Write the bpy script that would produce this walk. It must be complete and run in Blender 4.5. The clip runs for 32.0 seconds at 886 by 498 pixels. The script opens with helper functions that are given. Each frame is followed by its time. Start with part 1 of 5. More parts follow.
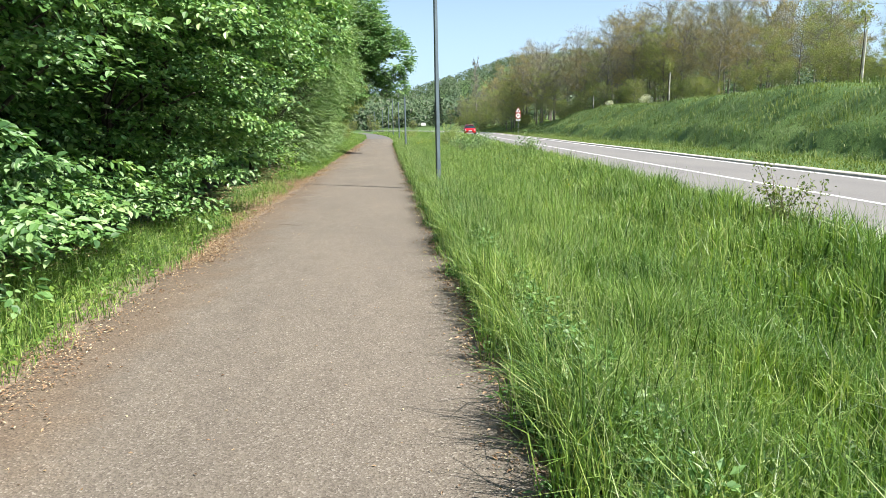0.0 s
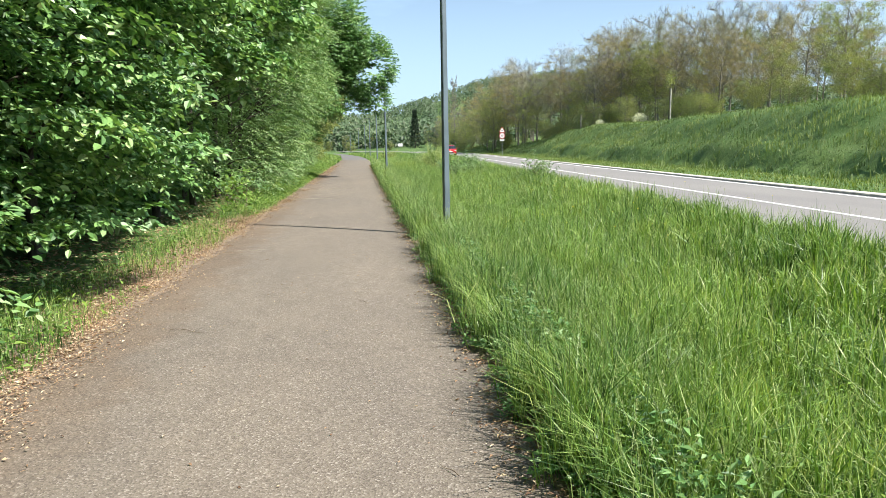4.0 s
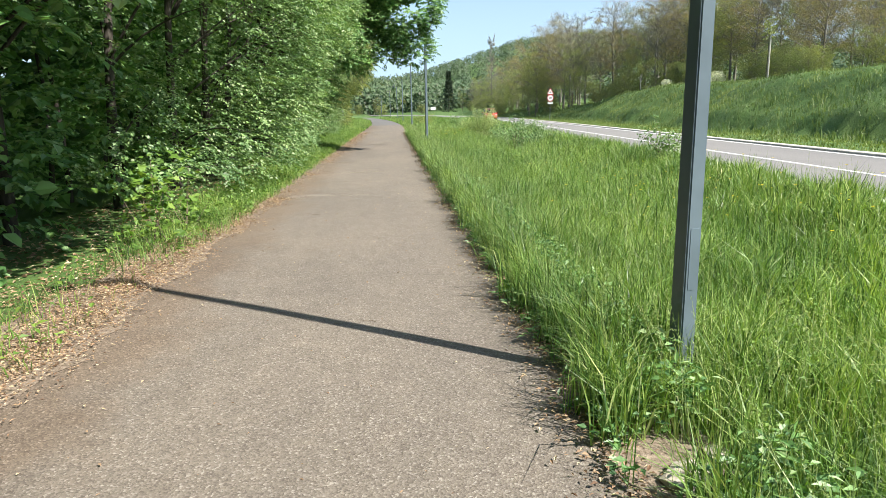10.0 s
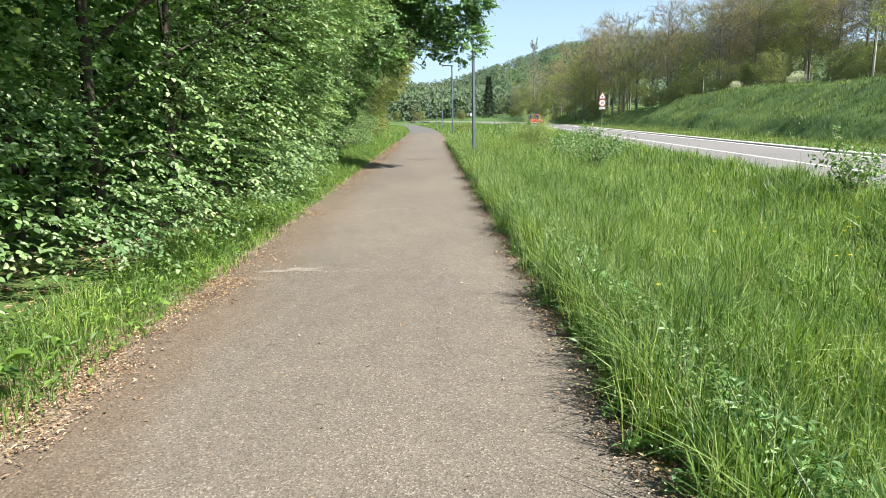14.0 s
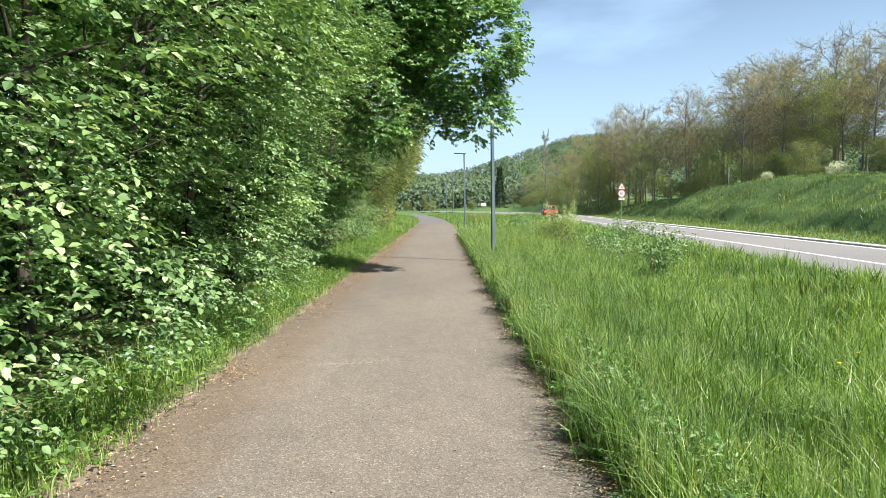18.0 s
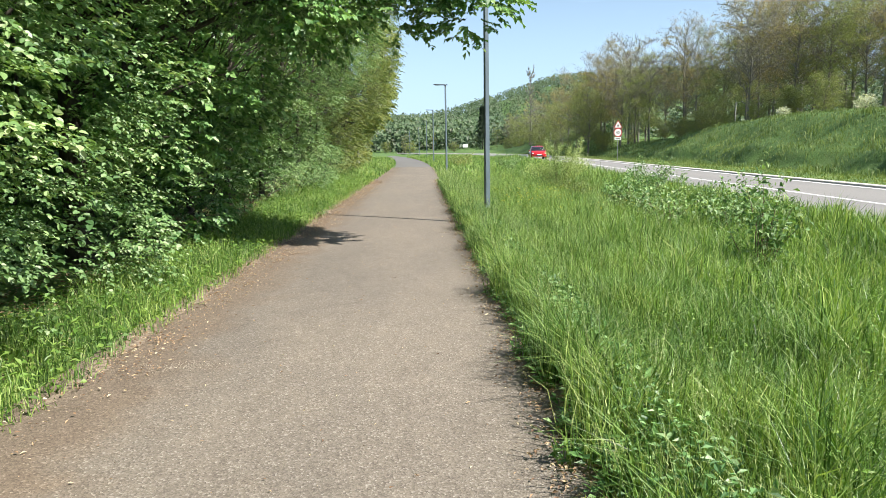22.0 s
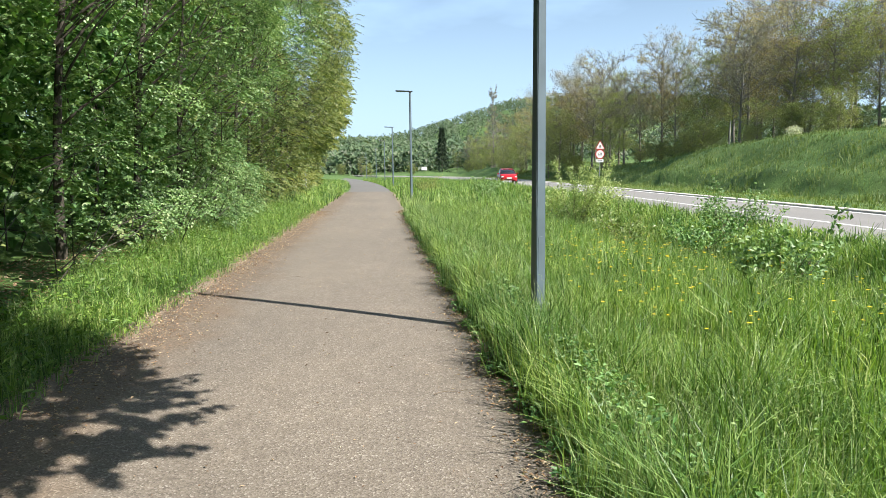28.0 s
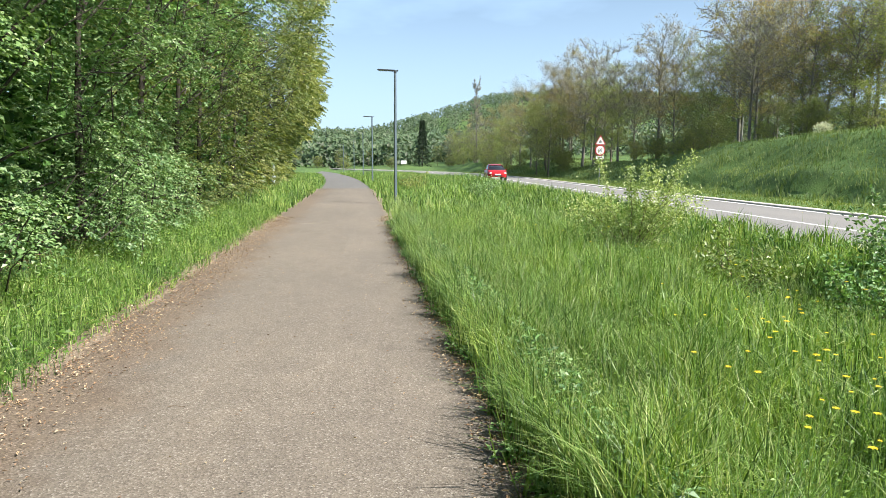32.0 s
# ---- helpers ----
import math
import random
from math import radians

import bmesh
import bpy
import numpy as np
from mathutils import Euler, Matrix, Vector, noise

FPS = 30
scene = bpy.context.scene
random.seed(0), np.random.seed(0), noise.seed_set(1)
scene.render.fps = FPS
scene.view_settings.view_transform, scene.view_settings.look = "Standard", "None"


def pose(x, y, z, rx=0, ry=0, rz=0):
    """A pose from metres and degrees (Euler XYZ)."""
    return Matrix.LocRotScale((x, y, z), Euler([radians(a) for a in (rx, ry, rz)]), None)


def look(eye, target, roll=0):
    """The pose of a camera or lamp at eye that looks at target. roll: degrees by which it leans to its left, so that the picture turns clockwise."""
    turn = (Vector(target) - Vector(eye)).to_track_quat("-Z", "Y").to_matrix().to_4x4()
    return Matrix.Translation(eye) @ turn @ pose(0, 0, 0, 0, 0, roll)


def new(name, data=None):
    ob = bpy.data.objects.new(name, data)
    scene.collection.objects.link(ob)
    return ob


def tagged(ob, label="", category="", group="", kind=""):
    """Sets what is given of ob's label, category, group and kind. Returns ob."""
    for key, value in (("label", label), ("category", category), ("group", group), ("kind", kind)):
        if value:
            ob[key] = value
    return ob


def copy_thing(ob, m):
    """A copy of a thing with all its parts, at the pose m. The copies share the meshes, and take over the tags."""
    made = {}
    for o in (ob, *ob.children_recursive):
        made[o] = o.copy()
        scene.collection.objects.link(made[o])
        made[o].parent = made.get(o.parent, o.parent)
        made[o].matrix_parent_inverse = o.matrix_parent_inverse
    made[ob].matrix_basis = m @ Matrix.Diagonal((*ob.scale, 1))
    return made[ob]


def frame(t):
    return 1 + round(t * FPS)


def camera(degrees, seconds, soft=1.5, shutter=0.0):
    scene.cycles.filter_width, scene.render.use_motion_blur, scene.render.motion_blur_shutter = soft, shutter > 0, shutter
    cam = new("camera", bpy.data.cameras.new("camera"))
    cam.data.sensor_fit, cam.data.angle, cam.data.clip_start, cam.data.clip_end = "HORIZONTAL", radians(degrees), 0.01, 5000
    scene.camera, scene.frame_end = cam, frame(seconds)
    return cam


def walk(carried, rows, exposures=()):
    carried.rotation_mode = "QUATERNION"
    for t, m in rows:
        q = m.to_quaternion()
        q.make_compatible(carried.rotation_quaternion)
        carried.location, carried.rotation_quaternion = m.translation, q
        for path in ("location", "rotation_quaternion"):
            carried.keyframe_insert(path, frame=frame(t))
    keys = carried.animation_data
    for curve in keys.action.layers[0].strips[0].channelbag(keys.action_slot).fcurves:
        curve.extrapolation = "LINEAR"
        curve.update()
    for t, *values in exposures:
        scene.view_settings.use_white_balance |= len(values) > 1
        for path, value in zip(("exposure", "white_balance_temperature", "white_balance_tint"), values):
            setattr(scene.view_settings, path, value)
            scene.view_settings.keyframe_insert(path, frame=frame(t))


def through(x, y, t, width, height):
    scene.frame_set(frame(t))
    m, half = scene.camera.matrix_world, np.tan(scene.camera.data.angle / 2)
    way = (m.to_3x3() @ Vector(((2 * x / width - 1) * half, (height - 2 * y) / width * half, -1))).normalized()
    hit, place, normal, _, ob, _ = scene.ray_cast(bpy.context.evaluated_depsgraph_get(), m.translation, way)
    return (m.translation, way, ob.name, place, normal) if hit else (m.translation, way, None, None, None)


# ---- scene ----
cam = camera(67.99, 32.0, soft=0.65)
PATH = [
    (0, (0.746, -1.356, 1.545), (0.9081, 0.6026, 1.1739), -1.0),
    (0.5, (0.719, -0.685, 1.608), (0.8753, 1.2758, 1.2445), -0.8),
    (1, (0.706, -0.023, 1.637), (0.8526, 1.9543, 1.3748), -0.7),
    (1.5, (0.715, 0.624, 1.628), (0.8450, 2.6112, 1.4491), -0.6),
    (2, (0.724, 1.267, 1.615), (0.8542, 3.2501, 1.3904), -0.6),
    (2.5, (0.705, 1.920, 1.607), (0.8646, 3.8984, 1.3584), -0.0),
    (3, (0.671, 2.582, 1.567), (0.9073, 4.5502, 1.3017), 0.2),
    (3.5, (0.647, 3.232, 1.482), (0.8898, 5.1974, 1.2022), -0.9),
    (5.5, (0.531, 5.476, 1.469), (0.7570, 7.4142, 1.0303), -0.8),
    (6, (0.554, 6.133, 1.460), (0.7737, 8.0687, 1.0076), -0.7),
    (6.5, (0.577, 6.814, 1.441), (0.7940, 8.7490, 0.9837), -0.7),
    (7, (0.585, 7.494, 1.430), (0.7960, 9.4323, 0.9845), -0.8),
    (7.5, (0.567, 8.161, 1.438), (0.7726, 10.0974, 0.9826), -0.9),
    (8, (0.542, 8.813, 1.446), (0.7340, 10.7582, 1.0224), -0.9),
    (8.5, (0.535, 9.456, 1.433), (0.6885, 11.4110, 1.0424), -1.0),
    (9, (0.532, 10.108, 1.421), (0.6821, 12.0674, 1.0494), -0.9),
    (9.5, (0.519, 10.781, 1.450), (0.6640, 12.7374, 1.0611), -0.9),
    (10, (0.510, 11.436, 1.478), (0.6522, 13.3873, 1.0632), -0.9),
    (10.5, (0.554, 12.047, 1.420), (0.6824, 14.0043, 1.0290), -1.3),
    (11, (0.598, 12.687, 1.362), (0.7250, 14.6435, 0.9672), -1.6),
    (11.5, (0.563, 13.419, 1.380), (0.7005, 15.3699, 0.9618), -1.3),
    (12, (0.491, 14.170, 1.416), (0.6348, 16.1228, 1.0087), -0.9),
    (12.5, (0.429, 14.858, 1.450), (0.5660, 16.8146, 1.0580), -1.0),
    (13, (0.404, 15.504, 1.495), (0.5074, 17.4639, 1.1101), -1.2),
    (13.5, (0.432, 16.126, 1.539), (0.4974, 18.0874, 1.1537), -1.2),
    (15.5, (0.538, 18.079, 1.524), (0.5021, 20.0279, 1.0763), -0.9),
    (16, (0.547, 18.639, 1.551), (0.5109, 20.6095, 1.2106), -0.8),
    (16.5, (0.487, 19.225, 1.509), (0.4789, 21.2200, 1.3684), -0.9),
    (17, (0.516, 19.890, 1.510), (0.5562, 21.8826, 1.3428), -1.2),
    (17.5, (0.506, 20.500, 1.547), (0.5124, 22.4942, 1.3950), -1.1),
    (18, (0.496, 21.080, 1.582), (0.5005, 23.0758, 1.4518), -0.8),
    (18.5, (0.501, 21.696, 1.581), (0.5003, 23.6954, 1.5332), -0.6),
    (19, (0.519, 22.347, 1.576), (0.5182, 24.3460, 1.5130), -0.6),
    (19.5, (0.551, 23.018, 1.548), (0.5434, 25.0096, 1.3669), -0.7),
    (20, (0.570, 23.704, 1.509), (0.5800, 25.6905, 1.2772), -0.9),
    (20.5, (0.567, 24.400, 1.490), (0.5961, 26.3834, 1.2350), -1.0),
    (21, (0.564, 25.084, 1.486), (0.6002, 27.0591, 1.1733), -1.0),
    (21.5, (0.604, 25.744, 1.504), (0.6650, 27.7212, 1.2093), -0.9),
    (22, (0.673, 26.420, 1.522), (0.7302, 28.3957, 1.2166), -1.0),
    (22.5, (0.713, 27.142, 1.492), (0.8073, 29.1160, 1.1849), -1.0),
    (23, (0.725, 27.847, 1.456), (0.8190, 29.8178, 1.1285), -1.1),
    (23.5, (0.728, 28.477, 1.449), (0.8353, 30.4472, 1.1220), -1.0),
    (24, (0.741, 29.086, 1.448), (0.8628, 31.0600, 1.1503), -1.0),
    (24.5, (0.782, 29.719, 1.467), (0.9074, 31.6936, 1.1754), -1.1),
    (26.5, (0.589, 31.903, 1.561), (0.7788, 33.8689, 1.2459), -0.5),
    (27, (0.588, 32.502, 1.525), (0.7776, 34.4740, 1.2507), -0.6),
    (27.5, (0.582, 33.192, 1.482), (0.7795, 35.1681, 1.2419), -0.6),
    (28, (0.575, 33.894, 1.464), (0.7647, 35.8705, 1.2246), -0.6),
    (28.5, (0.572, 34.534, 1.486), (0.7611, 36.5100, 1.2430), -0.4),
    (29, (0.557, 35.188, 1.509), (0.7444, 37.1632, 1.2573), -0.2),
    (29.5, (0.511, 35.917, 1.490), (0.7247, 37.8922, 1.2553), 0.1),
    (30, (0.479, 36.577, 1.464), (0.6916, 38.5514, 1.2261), 0.1),
    (30.5, (0.604, 37.108, 1.455), (0.8095, 39.0777, 1.1755), -0.6),
    (31, (0.550, 37.801, 1.429), (0.7639, 39.7715, 1.1622), -0.3),
    (31.5, (0.563, 38.384, 1.464), (0.7993, 40.3495, 1.1815), 0.1),
    (32, (0.591, 38.852, 1.540), (0.8484, 40.8186, 1.2825), 0.3),
]
walk(cam, [(t, look(eye, target, roll)) for t, eye, target, roll in PATH])

# ---- light ----
SUN_ELEV, SUN_AZ = radians(46), math.atan2(0.82, -0.572)
world = bpy.data.worlds.new("sky")
scene.world = world
world.use_nodes = True
wn = world.node_tree.nodes
sky = wn.new("ShaderNodeTexSky")
sky.sky_type = "NISHITA"
sky.sun_disc = False
sky.sun_elevation, sky.sun_rotation = SUN_ELEV, SUN_AZ
sky.air_density, sky.dust_density, sky.ozone_density = 1.0, 1.2, 1.5
wn["Background"].inputs["Strength"].default_value = 0.069
wl = world.node_tree.links
coord, spread = wn.new("ShaderNodeTexCoord"), wn.new("ShaderNodeMapping")
spread.inputs["Scale"].default_value = (1.0, 1.0, 3.2)
veil, veil_amount, veiled = wn.new("ShaderNodeTexNoise"), wn.new("ShaderNodeMapRange"), wn.new("ShaderNodeMix")
veil.inputs["Scale"].default_value, veil.inputs["Detail"].default_value, veil.inputs["Roughness"].default_value = 2.3, 5.0, 0.52
wl.new(coord.outputs["Generated"], spread.inputs["Vector"])
wl.new(spread.outputs["Vector"], veil.inputs["Vector"])
veil_amount.inputs["From Min"].default_value, veil_amount.inputs["From Max"].default_value, veil_amount.inputs["To Max"].default_value = 0.40, 0.72, 0.68
wl.new(veil.outputs["Fac"], veil_amount.inputs["Value"])
veiled.data_type = "RGBA"
up, haze, cover = wn.new("ShaderNodeSeparateXYZ"), wn.new("ShaderNodeMapRange"), wn.new("ShaderNodeMath")
wl.new(coord.outputs["Generated"], up.inputs[0])
wl.new(up.outputs["Z"], haze.inputs["Value"])
haze.interpolation_type = "SMOOTHSTEP"
haze.inputs["From Min"].default_value, haze.inputs["From Max"].default_value = 0.0, 0.42
haze.inputs["To Min"].default_value, haze.inputs["To Max"].default_value = 0.68, 0.0
cover.operation = "MAXIMUM"
wl.new(veil_amount.outputs[0], cover.inputs[0])
wl.new(haze.outputs[0], cover.inputs[1])
wl.new(cover.outputs[0], veiled.inputs[0])
wl.new(sky.outputs[0], veiled.inputs[6])
veiled.inputs[7].default_value = (5.2, 7.6, 10.3, 1)
wl.new(veiled.outputs[2], wn["Background"].inputs["Color"])
sun = new("sun", bpy.data.lights.new("sun", "SUN"))
sun.data.energy, sun.data.angle, sun.data.color = 5.0, radians(0.55), (1.0, 0.95, 0.87)
sun_from = Vector((math.sin(SUN_AZ) * math.cos(SUN_ELEV), math.cos(SUN_AZ) * math.cos(SUN_ELEV), math.sin(SUN_ELEV)))
sun.matrix_world = look(sun_from * 60, (0, 0, 0))
scene.view_settings.exposure = 1.06

rng = np.random.default_rng(7)


# ---- materials ----
def mat(name, rough=0.8, metal=0.0):
    m = bpy.data.materials.new(name)
    m.use_nodes = True
    b = m.node_tree.nodes["Principled BSDF"]
    b.inputs["Roughness"].default_value, b.inputs["Metallic"].default_value = rough, metal
    return m, m.node_tree.nodes, m.node_tree.links, b


def ramp(nodes, stops):
    r = nodes.new("ShaderNodeValToRGB")
    while len(r.color_ramp.elements) < len(stops):
        r.color_ramp.elements.new(0.5)
    for e, (p, c) in zip(r.color_ramp.elements, stops):
        e.position, e.color = p, (*c, 1)
    return r


def noise_tex(nodes, links, scale, detail=4.0, rough=0.55, stretch=None):
    n = nodes.new("ShaderNodeTexNoise")
    n.inputs["Scale"].default_value, n.inputs["Detail"].default_value, n.inputs["Roughness"].default_value = scale, detail, rough
    g = nodes.new("ShaderNodeNewGeometry")
    if stretch:
        mp = nodes.new("ShaderNodeMapping")
        mp.inputs["Scale"].default_value = stretch
        links.new(g.outputs["Position"], mp.inputs["Vector"])
        links.new(mp.outputs["Vector"], n.inputs["Vector"])
    else:
        links.new(g.outputs["Position"], n.inputs["Vector"])
    return n


def mix(nodes, links, kind, fac, a, b):
    x = nodes.new("ShaderNodeMix")
    x.data_type, x.blend_type = "RGBA", kind
    for sock, v in ((x.inputs[0], fac), (x.inputs[6], a), (x.inputs[7], b)):
        if hasattr(v, "links"):
            links.new(v, sock)
        elif isinstance(v, (int, float)):
            sock.default_value = v
        else:
            sock.default_value = (*v, 1)
    return x.outputs[2]


def bump(nodes, links, height, strength, distance, b):
    bp = nodes.new("ShaderNodeBump")
    bp.inputs["Strength"].default_value, bp.inputs["Distance"].default_value = strength, distance
    links.new(height, bp.inputs["Height"])
    links.new(bp.outputs["Normal"], b.inputs["Normal"])


def leaf_mat(name, stops, through=0.35, rough=0.5, patch=0.35, scale=0.8, trees=0.0):
    """Leaves and blades: colour from leaf to leaf and from patch to patch, light passing through."""
    m, n, l, b = mat(name, rough)
    g = n.new("ShaderNodeNewGeometry")
    r = ramp(n, stops)
    l.new(g.outputs["Random Per Island"], r.inputs["Fac"])
    nz = noise_tex(n, l, scale, 3.0)
    pr = ramp(n, [(0.32, (0.56, 0.66, 0.64)), (0.68, (1.20, 1.13, 0.98))])
    l.new(nz.outputs["Fac"], pr.inputs["Fac"])
    c = mix(n, l, "MULTIPLY", patch * 2, r.outputs["Color"], pr.outputs["Color"])
    if trees:
        info, tr = n.new("ShaderNodeObjectInfo"), ramp(n, [(0.0, (1 - trees, 1 - trees * 0.9, 1 - trees)), (0.5, (1.0, 1.0, 1.0)), (1.0, (1 + trees * 0.8, 1 + trees, 1 + trees * 0.4))])
        l.new(info.outputs["Random"], tr.inputs["Fac"])
        c = mix(n, l, "MULTIPLY", 1.0, c, tr.outputs["Color"])
    l.new(c, b.inputs["Base Color"])
    b.inputs["Specular IOR Level"].default_value = 0.5
    t = n.new("ShaderNodeBsdfTranslucent")
    tc = mix(n, l, "MULTIPLY", 1.0, c, (1.25, 1.3, 0.55))
    l.new(tc, t.inputs["Color"])
    ms = n.new("ShaderNodeMixShader")
    ms.inputs[0].default_value = through
    l.new(b.outputs[0], ms.inputs[1])
    l.new(t.outputs[0], ms.inputs[2])
    l.new(ms.outputs[0], n["Material Output"].inputs["Surface"])
    return m


def bark_mat(name, dark, light):
    m, n, l, b = mat(name, 0.9)
    nz = noise_tex(n, l, 9.0, 5.0, 0.6, (3, 3, 0.6))
    r = ramp(n, [(0.3, dark), (0.7, light)])
    l.new(nz.outputs["Fac"], r.inputs["Fac"])
    l.new(r.outputs["Color"], b.inputs["Base Color"])
    bump(n, l, nz.outputs["Fac"], 0.6, 0.02, b)
    return m


def plain_mat(name, colour, rough=0.6, metal=0.0, vary=0.12, scale=6.0):
    m, n, l, b = mat(name, rough, metal)
    nz = noise_tex(n, l, scale, 4.0)
    lo, hi = [max(0, c * (1 - vary)) for c in colour], [min(1, c * (1 + vary)) for c in colour]
    r = ramp(n, [(0.3, lo), (0.7, hi)])
    l.new(nz.outputs["Fac"], r.inputs["Fac"])
    l.new(r.outputs["Color"], b.inputs["Base Color"])
    return m


def path_mat():
    m, n, l, b = mat("path_gravel_asphalt", 0.92)
    fine = n.new("ShaderNodeTexVoronoi")
    fine.inputs["Scale"].default_value = 105
    g = n.new("ShaderNodeNewGeometry")
    l.new(g.outputs["Position"], fine.inputs["Vector"])
    grain = ramp(n, [(0.0, (0.110, 0.093, 0.076)), (0.3, (0.155, 0.134, 0.111)), (0.65, (0.181, 0.158, 0.130)), (0.9, (0.215, 0.190, 0.160)), (1.0, (0.315, 0.289, 0.252))])
    sep = n.new("ShaderNodeSeparateColor")
    l.new(fine.outputs["Color"], sep.inputs["Color"])
    l.new(sep.outputs[0], grain.inputs["Fac"])
    big = noise_tex(n, l, 0.55, 5.0, 0.6, (1.0, 0.45, 1.0))
    br = ramp(n, [(0.3, (0.84, 0.83, 0.83)), (0.7, (1.12, 1.09, 1.05))])
    l.new(big.outputs["Fac"], br.inputs["Fac"])
    c = mix(n, l, "MULTIPLY", 1.0, grain.outputs["Color"], br.outputs["Color"])
    worn = noise_tex(n, l, 5.0, 7.0, 0.68, (1.0, 0.6, 1.0))
    wr = ramp(n, [(0.34, (0.91, 0.90, 0.89)), (0.5, (1.0, 1.0, 1.0)), (0.68, (1.08, 1.07, 1.05))])
    l.new(worn.outputs["Fac"], wr.inputs["Fac"])
    c = mix(n, l, "MULTIPLY", 1.0, c, wr.outputs["Color"])
    # earth washed over the hedge side
    xyz = n.new("ShaderNodeSeparateXYZ")
    l.new(g.outputs["Position"], xyz.inputs[0])
    mr = n.new("ShaderNodeMapRange")
    mr.inputs["From Min"].default_value, mr.inputs["From Max"].default_value = -0.65, -1.65
    l.new(xyz.outputs["X"], mr.inputs["Value"])
    mid = noise_tex(n, l, 1.7, 6.0, 0.65)
    add = n.new("ShaderNodeMath")
    add.operation = "MULTIPLY_ADD"
    l.new(mr.outputs[0], add.inputs[0])
    add.inputs[1].default_value = 0.75
    l.new(mid.outputs["Fac"], add.inputs[2])
    dr = ramp(n, [(0.62, (0, 0, 0)), (0.95, (1, 1, 1))])
    l.new(add.outputs[0], dr.inputs["Fac"])
    c = mix(n, l, "MIX", dr.outputs["Color"], c, mix(n, l, "MULTIPLY", 1.0, c, (0.90, 0.81, 0.73)))
    l.new(c, b.inputs["Base Color"])
    bump(n, l, fine.outputs["Distance"], 0.45, 0.006, b)
    return m


def ground_mat():
    m, n, l, b = mat("grassy_earth", 0.95)
    a = noise_tex(n, l, 0.35, 6.0, 0.6)
    f = noise_tex(n, l, 14.0, 4.0, 0.7)
    r = ramp(n, [(0.3, (0.05, 0.10, 0.02)), (0.5, (0.08, 0.155, 0.03)), (0.7, (0.12, 0.19, 0.045))])
    l.new(a.outputs["Fac"], r.inputs["Fac"])
    fr = ramp(n, [(0.3, (0.6, 0.6, 0.55)), (0.7, (1.2, 1.2, 1.15))])
    l.new(f.outputs["Fac"], fr.inputs["Fac"])
    l.new(mix(n, l, "MULTIPLY", 1.0, r.outputs["Color"], fr.outputs["Color"]), b.inputs["Base Color"])
    bump(n, l, f.outputs["Fac"], 0.8, 0.06, b)
    return m


def soil_mat():
    m, n, l, b = mat("leaf_litter_soil", 0.95)
    f = noise_tex(n, l, 26.0, 5.0, 0.7)
    r = ramp(n, [(0.3, (0.12, 0.09, 0.064)), (0.5, (0.245, 0.19, 0.14)), (0.68, (0.37, 0.30, 0.225))])
    l.new(f.outputs["Fac"], r.inputs["Fac"])
    l.new(r.outputs["Color"], b.inputs["Base Color"])
    bump(n, l, f.outputs["Fac"], 1.0, 0.02, b)
    return m


def asphalt_mat(name, lo, hi):
    m, n, l, b = mat(name, 0.85)
    f = noise_tex(n, l, 60.0, 3.0, 0.7)
    a = noise_tex(n, l, 0.4, 5.0, 0.6, (1, 0.3, 1))
    r = ramp(n, [(0.3, lo), (0.7, hi)])
    l.new(f.outputs["Fac"], r.inputs["Fac"])
    ar = ramp(n, [(0.3, (0.88, 0.88, 0.9)), (0.7, (1.1, 1.1, 1.08))])
    l.new(a.outputs["Fac"], ar.inputs["Fac"])
    l.new(mix(n, l, "MULTIPLY", 1.0, r.outputs["Color"], ar.outputs["Color"]), b.inputs["Base Color"])
    bump(n, l, f.outputs["Fac"], 0.3, 0.004, b)
    return m


M_PATH, M_GROUND, M_SOIL = path_mat(), ground_mat(), soil_mat()
M_ROAD = asphalt_mat("road_asphalt", (0.170, 0.162, 0.153), (0.234, 0.223, 0.212))
M_DARKPATH = asphalt_mat("dark_path_asphalt", (0.11, 0.105, 0.10), (0.165, 0.158, 0.15))
M_PAINT = plain_mat("road_paint", (0.72, 0.72, 0.70), 0.7, vary=0.2, scale=9)
M_KERB = plain_mat("pale_concrete", (0.52, 0.49, 0.43), 0.9, vary=0.25, scale=5)
M_GRASS = leaf_mat("verge_grass", [(0.0, (0.031, 0.077, 0.017)), (0.28, (0.107, 0.211, 0.047)), (0.58, (0.216, 0.352, 0.085)), (0.86, (0.346, 0.464, 0.154)), (1.0, (0.457, 0.503, 0.246))], 0.32, 0.42, 0.5, 0.8)
M_SEED = leaf_mat("grass_seed_heads", [(0.0, (0.215, 0.316, 0.102)), (0.6, (0.330, 0.410, 0.182)), (1.0, (0.445, 0.489, 0.283))], 0.3, 0.6, 0.2, 0.5)
M_GRASS_FAR = leaf_mat("bank_grass", [(0.0, (0.122, 0.185, 0.062)), (0.5, (0.167, 0.237, 0.081)), (1.0, (0.236, 0.289, 0.123))], 0.3, 0.5, 0.5, 0.25)
M_GRASS_PALE = leaf_mat("mown_pale_grass", [(0.0, (0.144, 0.211, 0.054)), (0.5, (0.198, 0.266, 0.077)), (1.0, (0.279, 0.324, 0.126))], 0.3, 0.5, 0.3, 0.3)
M_HERB = leaf_mat("low_herbs", [(0.0, (0.083, 0.167, 0.032)), (0.6, (0.155, 0.282, 0.049)), (1.0, (0.261, 0.378, 0.082))], 0.35, 0.5, 0.3, 1.0)
